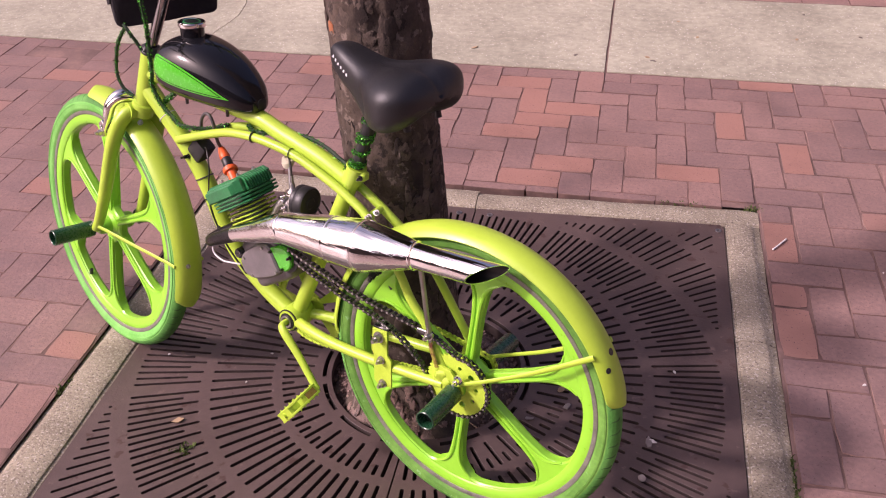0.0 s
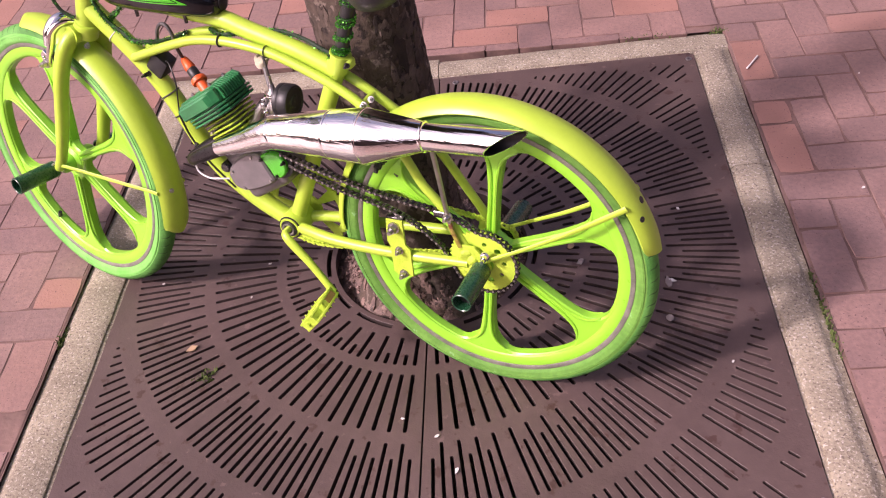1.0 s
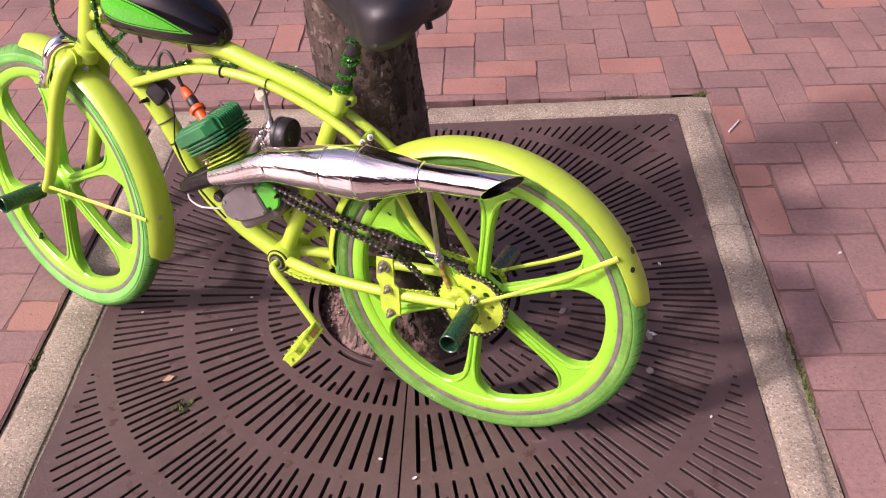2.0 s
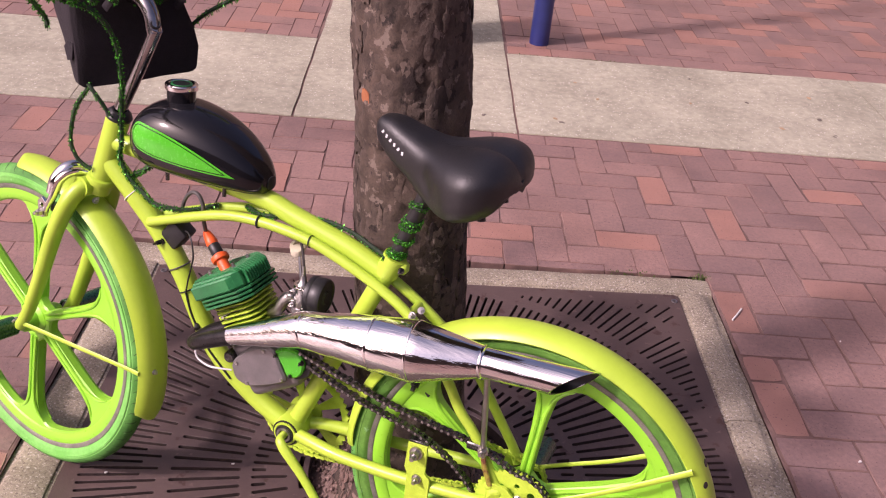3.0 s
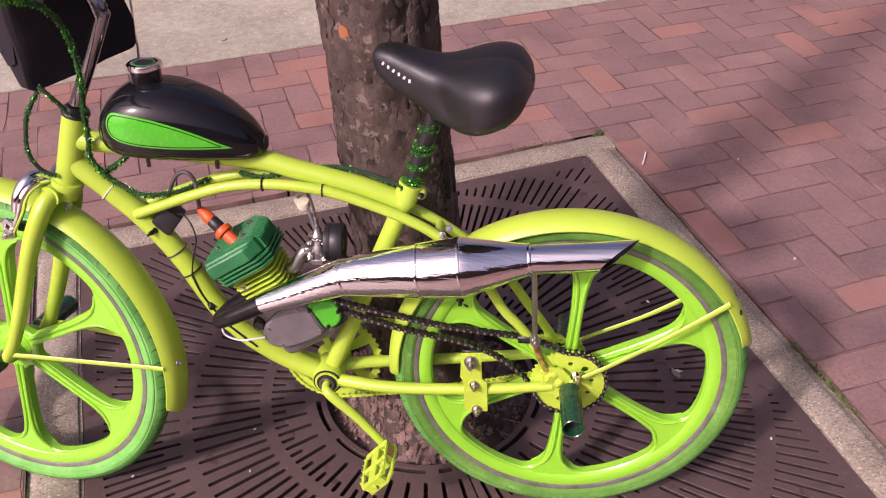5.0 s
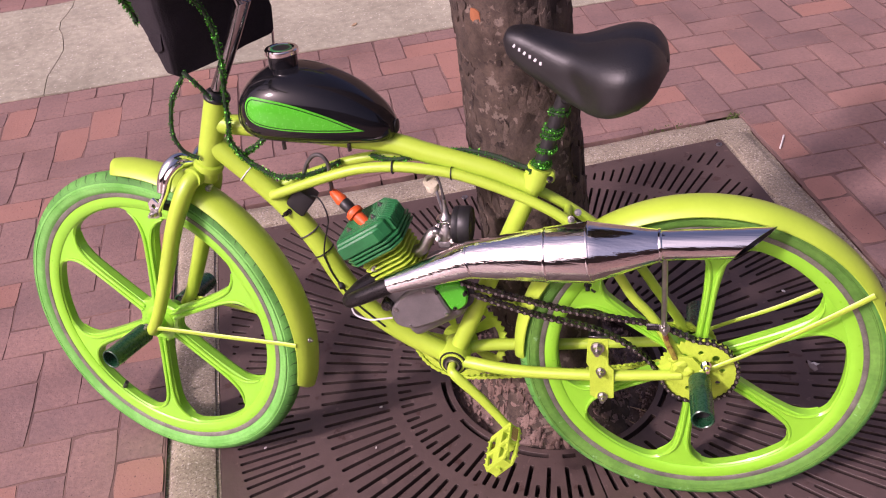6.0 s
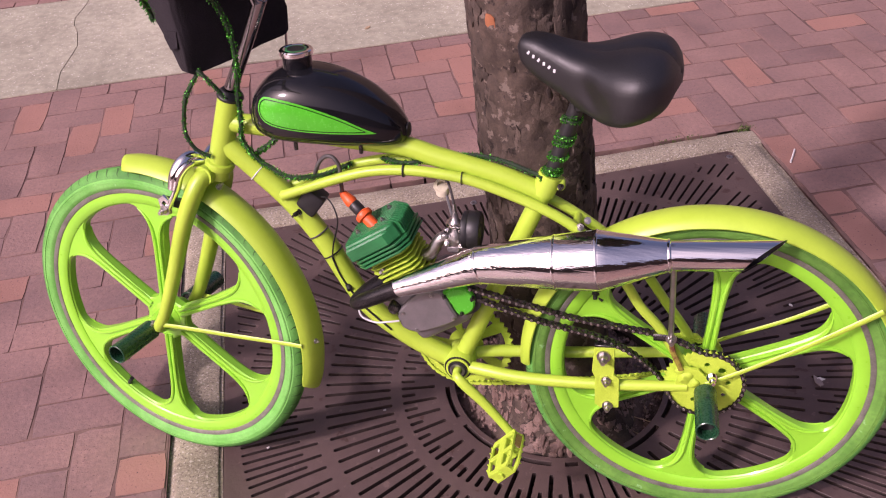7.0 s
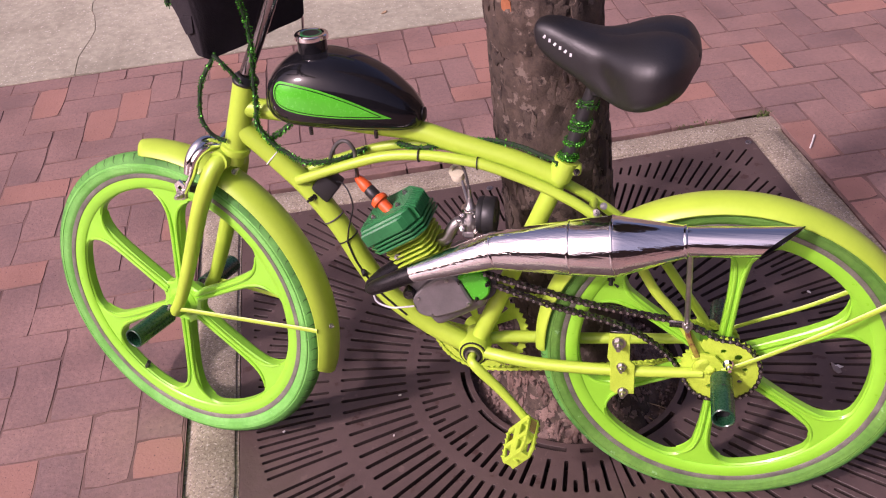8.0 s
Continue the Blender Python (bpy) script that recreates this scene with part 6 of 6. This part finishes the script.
for i, (x, y, s) in enumerate(((0.338, 1.71, 0.016), (0.825, 1.338, 0.018), (0.836, 1.168, 0.016), (0.538, 1.471, 0.012), (-0.335, 1.095, 0.014), (-0.656, 1.106, 0.016))):
    shred(x, y, s, 90 + i, GUM, "gum_spot", "dark trodden gum spot on the pale concrete", "gum", 0.000)
for i, (x, y, s) in enumerate(((-1.426, -1.178, 0.016), (-0.532, -0.917, 0.012), (-1.09, 1.127, 0.018), (-0.358, 1.126, 0.014), (-0.149, 1.371, 0.012), (0.269, 1.406, 0.012), (0.618, 1.206, 0.014), (-0.228, 1.546, 0.012), (0.86, 1.58, 0.014))):
    shred(x, y, s, 40 + i, LEAF, "dry_leaf", "curled dry brown leaf on the ground", "leaf", -0.004 if KX0 < x < KX1 and y < 0 else 0.002)
moss = bmesh.new()
rnd = random.Random(12)
spots = [(rnd.uniform(-0.30, -0.16), -0.002 + rnd.gauss(0, 0.004)) for i in range(60)] + [(-0.002 + rnd.gauss(0, 0.003), rnd.uniform(-1.303, -1.043)) for i in range(160)] + [(rnd.gauss(-0.01, 0.014), rnd.gauss(0.002, 0.008)) for i in range(70)] \
    + [(rnd.uniform(-0.50, 0.05), 1.868 + rnd.gauss(0, 0.006)) for i in range(110)] + [(-1.760 + rnd.gauss(0, 0.006), rnd.gauss(-1.126, 0.02)) for i in range(60)] + [(-1.374 + rnd.gauss(0, 0.014), -1.263 + rnd.gauss(0, 0.009)) for i in range(60)]
for x, y in spots:
    h, a = rnd.uniform(0.004, 0.014), rnd.uniform(0, 6.3)
    c, s = math.cos(a) * 0.003, math.sin(a) * 0.003
    b0 = Vector((x, y, -0.008))
    tip = b0 + Vector((rnd.gauss(0, 0.004), rnd.gauss(0, 0.004), h))
    v = [moss.verts.new(q) for q in (b0 + Vector((c, s, 0)), b0 - Vector((c, s, 0)), tip - Vector((c, s, 0)) * 0.4, tip + Vector((c, s, 0)) * 0.4)]
    moss.faces.new(v)
tagged(mesh_object("moss", moss, MOSS, smooth=False), "small tufts of green moss in the joints by the kerb", "moss", kind="stuff")
debris = bmesh.new()
for i in range(2600):
    a, r = rnd.uniform(0, 6.3), math.sqrt(rnd.random()) * 0.25
    x, y = CX + r * math.cos(a), CY + r * math.sin(a)
    s = rnd.uniform(0.0016, 0.0050) * (1.7 if i % 9 == 0 else 1.0)
    bmesh.ops.create_cone(debris, cap_ends=True, segments=5, radius1=s, radius2=s * 0.5, depth=s * 0.9, matrix=Matrix.Translation((x, y, -0.056 + 0.010 * rnd.random() + 0.075 * max(0, min(1, (0.25 - r) / 0.11)))) @ Matrix.Rotation(rnd.uniform(0, 3), 4, 'X') @ Matrix.Rotation(rnd.uniform(0, 3), 4, 'Y'))
tagged(mesh_object("pit_debris", debris, MULCH, smooth=False), "bark crumbs and pebbles on the soil round the trunk", "debris", kind="stuff")
twigs = bmesh.new()
for i in range(26):
    a, r = rnd.uniform(math.pi * 0.9, math.pi * 2), rnd.uniform(0.15, 0.235)
    p = Vector((CX + r * math.cos(a), CY + r * math.sin(a), -0.036 + 0.012 * rnd.random()))
    d = Vector((rnd.gauss(0, 1), rnd.gauss(0, 1), 0.15 * rnd.gauss(0, 1))).normalized() * rnd.uniform(0.015, 0.05)
    tube([p - d, p + Vector((0.003, 0, 0.004)), p + d], 0.0011, 5, 3, bm=twigs)
tagged(mesh_object("dry_twigs", twigs, LEAF, smooth=False), "thin dry twigs and pine needles on the soil", "twigs", kind="stuff")


# ---- brick paving in herringbone ----
def brick_outline(w, d, rng):
    """A worn rectangle: slightly wavy sides and knocked corners."""
    pts = []
    for (ax, ay), (bx, by) in (((-1, -1), (1, -1)), ((1, -1), (1, 1)), ((1, 1), (-1, 1)), ((-1, 1), (-1, -1))):
        for u in (0.0, 0.34, 0.68):
            knock = abs(rng.gauss(0, 0.0024)) if u == 0.0 else rng.gauss(0.0002, 0.0010)
            x, y = ax + (bx - ax) * u, ay + (by - ay) * u
            pts.append((x * (w / 2 - knock * (abs(x) == 1)), y * (d / 2 - knock * (abs(y) == 1))))
    return pts


def brick_mesh(w, d, rng):
    """A worn paver w by d, origin at the middle of its top."""
    bm = bmesh.new()
    outline = brick_outline(w, d, rng)
    rows = []
    for z, o in ((0.0, 0.0011), (-0.0022, 0.0), (-0.05, 0.0)):
        rows.append([bm.verts.new((x * (1 - 2 * o / w), y * (1 - 2 * o / d), z)) for x, y in outline])
    bm.faces.new(rows[0])
    for a, b in zip(rows, rows[1:]):
        for i in range(len(a)):
            j = (i + 1) % len(a)
            bm.faces.new((a[i], b[i], b[j], a[j]))
    bmesh.ops.recalc_face_normals(bm, faces=bm.faces)
    me = bpy.data.meshes.new("brick")
    bm.to_mesh(me)
    bm.free()
    me.materials.append(BRICK)
    me.materials.append(JOINT_EDGE)
    for p in me.polygons:
        p.material_index = 0 if p.normal.z > 0.95 else 1
    return me


def clipped(r, area_box, hole=None):
    """The part of a rectangle inside a box and outside a hole."""
    x0, x1, y0, y1 = max(r[0], area_box[0]), min(r[1], area_box[1]), max(r[2], area_box[2]), min(r[3], area_box[3])
    if x1 - x0 < 0.02 or y1 - y0 < 0.02:
        return None
    if hole and x0 < hole[1] and x1 > hole[0] and y0 < hole[3] and y1 > hole[2]:
        cuts = [(x0, min(x1, hole[0]), y0, y1), (max(x0, hole[1]), x1, y0, y1), (x0, x1, y0, min(y1, hole[2])), (x0, x1, max(y0, hole[3]), y1)]
        cuts = [c for c in cuts if c[1] - c[0] > 0.02 and c[3] - c[2] > 0.02]
        return max(cuts, key=lambda c: (c[1] - c[0]) * (c[3] - c[2])) if cuts else None
    return x0, x1, y0, y1


def herringbone(x0, x1, y0, y1, hole=None, ox=-0.4186, oy=0.0309):
    out = []
    for j in range(math.floor((y0 - oy) / UY) - 2, math.ceil((y1 - oy) / UY) + 1):
        for i in range(math.floor((x0 - ox) / UX) - 2, math.ceil((x1 - ox) / UX) + 1):
            k = (i - j) % 4
            if k == 0:
                r = (ox + i * UX, ox + (i + 2) * UX, oy + j * UY, oy + (j + 1) * UY)
            elif k == 3:
                r = (ox + i * UX, ox + (i + 1) * UX, oy + j * UY, oy + (j + 2) * UY)
            else:
                continue
            r = clipped(r, (x0, x1, y0, y1), hole)
            if r:
                out.append(r)
    return out


pavement = tagged(new("brick_pavement"), "weathered red-brown brick paving in herringbone round the tree pit", "brick paving", kind="structure")
HOLE_BOX = (KX0 - 0.003, KX1 + 0.004, KY0 - 0.006, KY1 - 0.004)
near_bricks, far_bricks = [], []
for r in herringbone(-6.8, 5.6, -5.2, PAVE_END - 0.004, HOLE_BOX):
    cx, cy = (r[0] + r[1]) / 2, (r[2] + r[3]) / 2
    (near_bricks if -2.62 < cx < 1.30 and -1.28 < cy else far_bricks).append(r)
far_bricks += herringbone(-0.514, 3.6, WALK_END + 0.112, 5.2) + herringbone(-5.5, -1.426, WALK_END + 0.004, 4.6)
x = -0.514
while x < 3.6:
    far_bricks.append((x, x + 0.215, WALK_END + 0.004, WALK_END + 0.110))
    x += 0.215
cache, rnd = {}, random.Random(21)
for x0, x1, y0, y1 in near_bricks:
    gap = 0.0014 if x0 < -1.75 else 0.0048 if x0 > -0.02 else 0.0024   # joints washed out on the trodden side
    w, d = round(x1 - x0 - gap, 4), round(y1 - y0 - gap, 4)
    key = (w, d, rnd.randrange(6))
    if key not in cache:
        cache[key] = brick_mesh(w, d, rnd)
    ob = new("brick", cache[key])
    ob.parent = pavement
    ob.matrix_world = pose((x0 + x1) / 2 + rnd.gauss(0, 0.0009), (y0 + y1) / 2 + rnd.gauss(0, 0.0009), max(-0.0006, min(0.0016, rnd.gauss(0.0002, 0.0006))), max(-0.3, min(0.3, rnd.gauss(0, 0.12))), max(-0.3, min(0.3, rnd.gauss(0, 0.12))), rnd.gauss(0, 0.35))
mass = bmesh.new()
for x0, x1, y0, y1 in far_bricks:
    z = rnd.gauss(0.0, 0.0010)
    g, c = 0.0014, 0.0009
    rows = [[mass.verts.new(p) for p in ((x0 + o, y0 + o, zz), (x1 - o, y0 + o, zz), (x1 - o, y1 - o, zz), (x0 + o, y1 - o, zz))] for o, zz in ((g + c, z), (g, z - 0.0020), (g, -0.05))]
    mass.faces.new(rows[0])
    for a, b in zip(rows, rows[1:]):
        for i in range(4):
            mass.faces.new((a[i], b[i], b[(i + 1) % 4], a[(i + 1) % 4]))
ob = part("outer_bricks", mass, BRICK_MASS, pavement, smooth=False)
ob.data.materials.append(JOINT_EDGE)
for p in ob.data.polygons:
    p.material_index = 0 if p.normal.z > 0.95 else 1
ob["kind"] = "stuff"
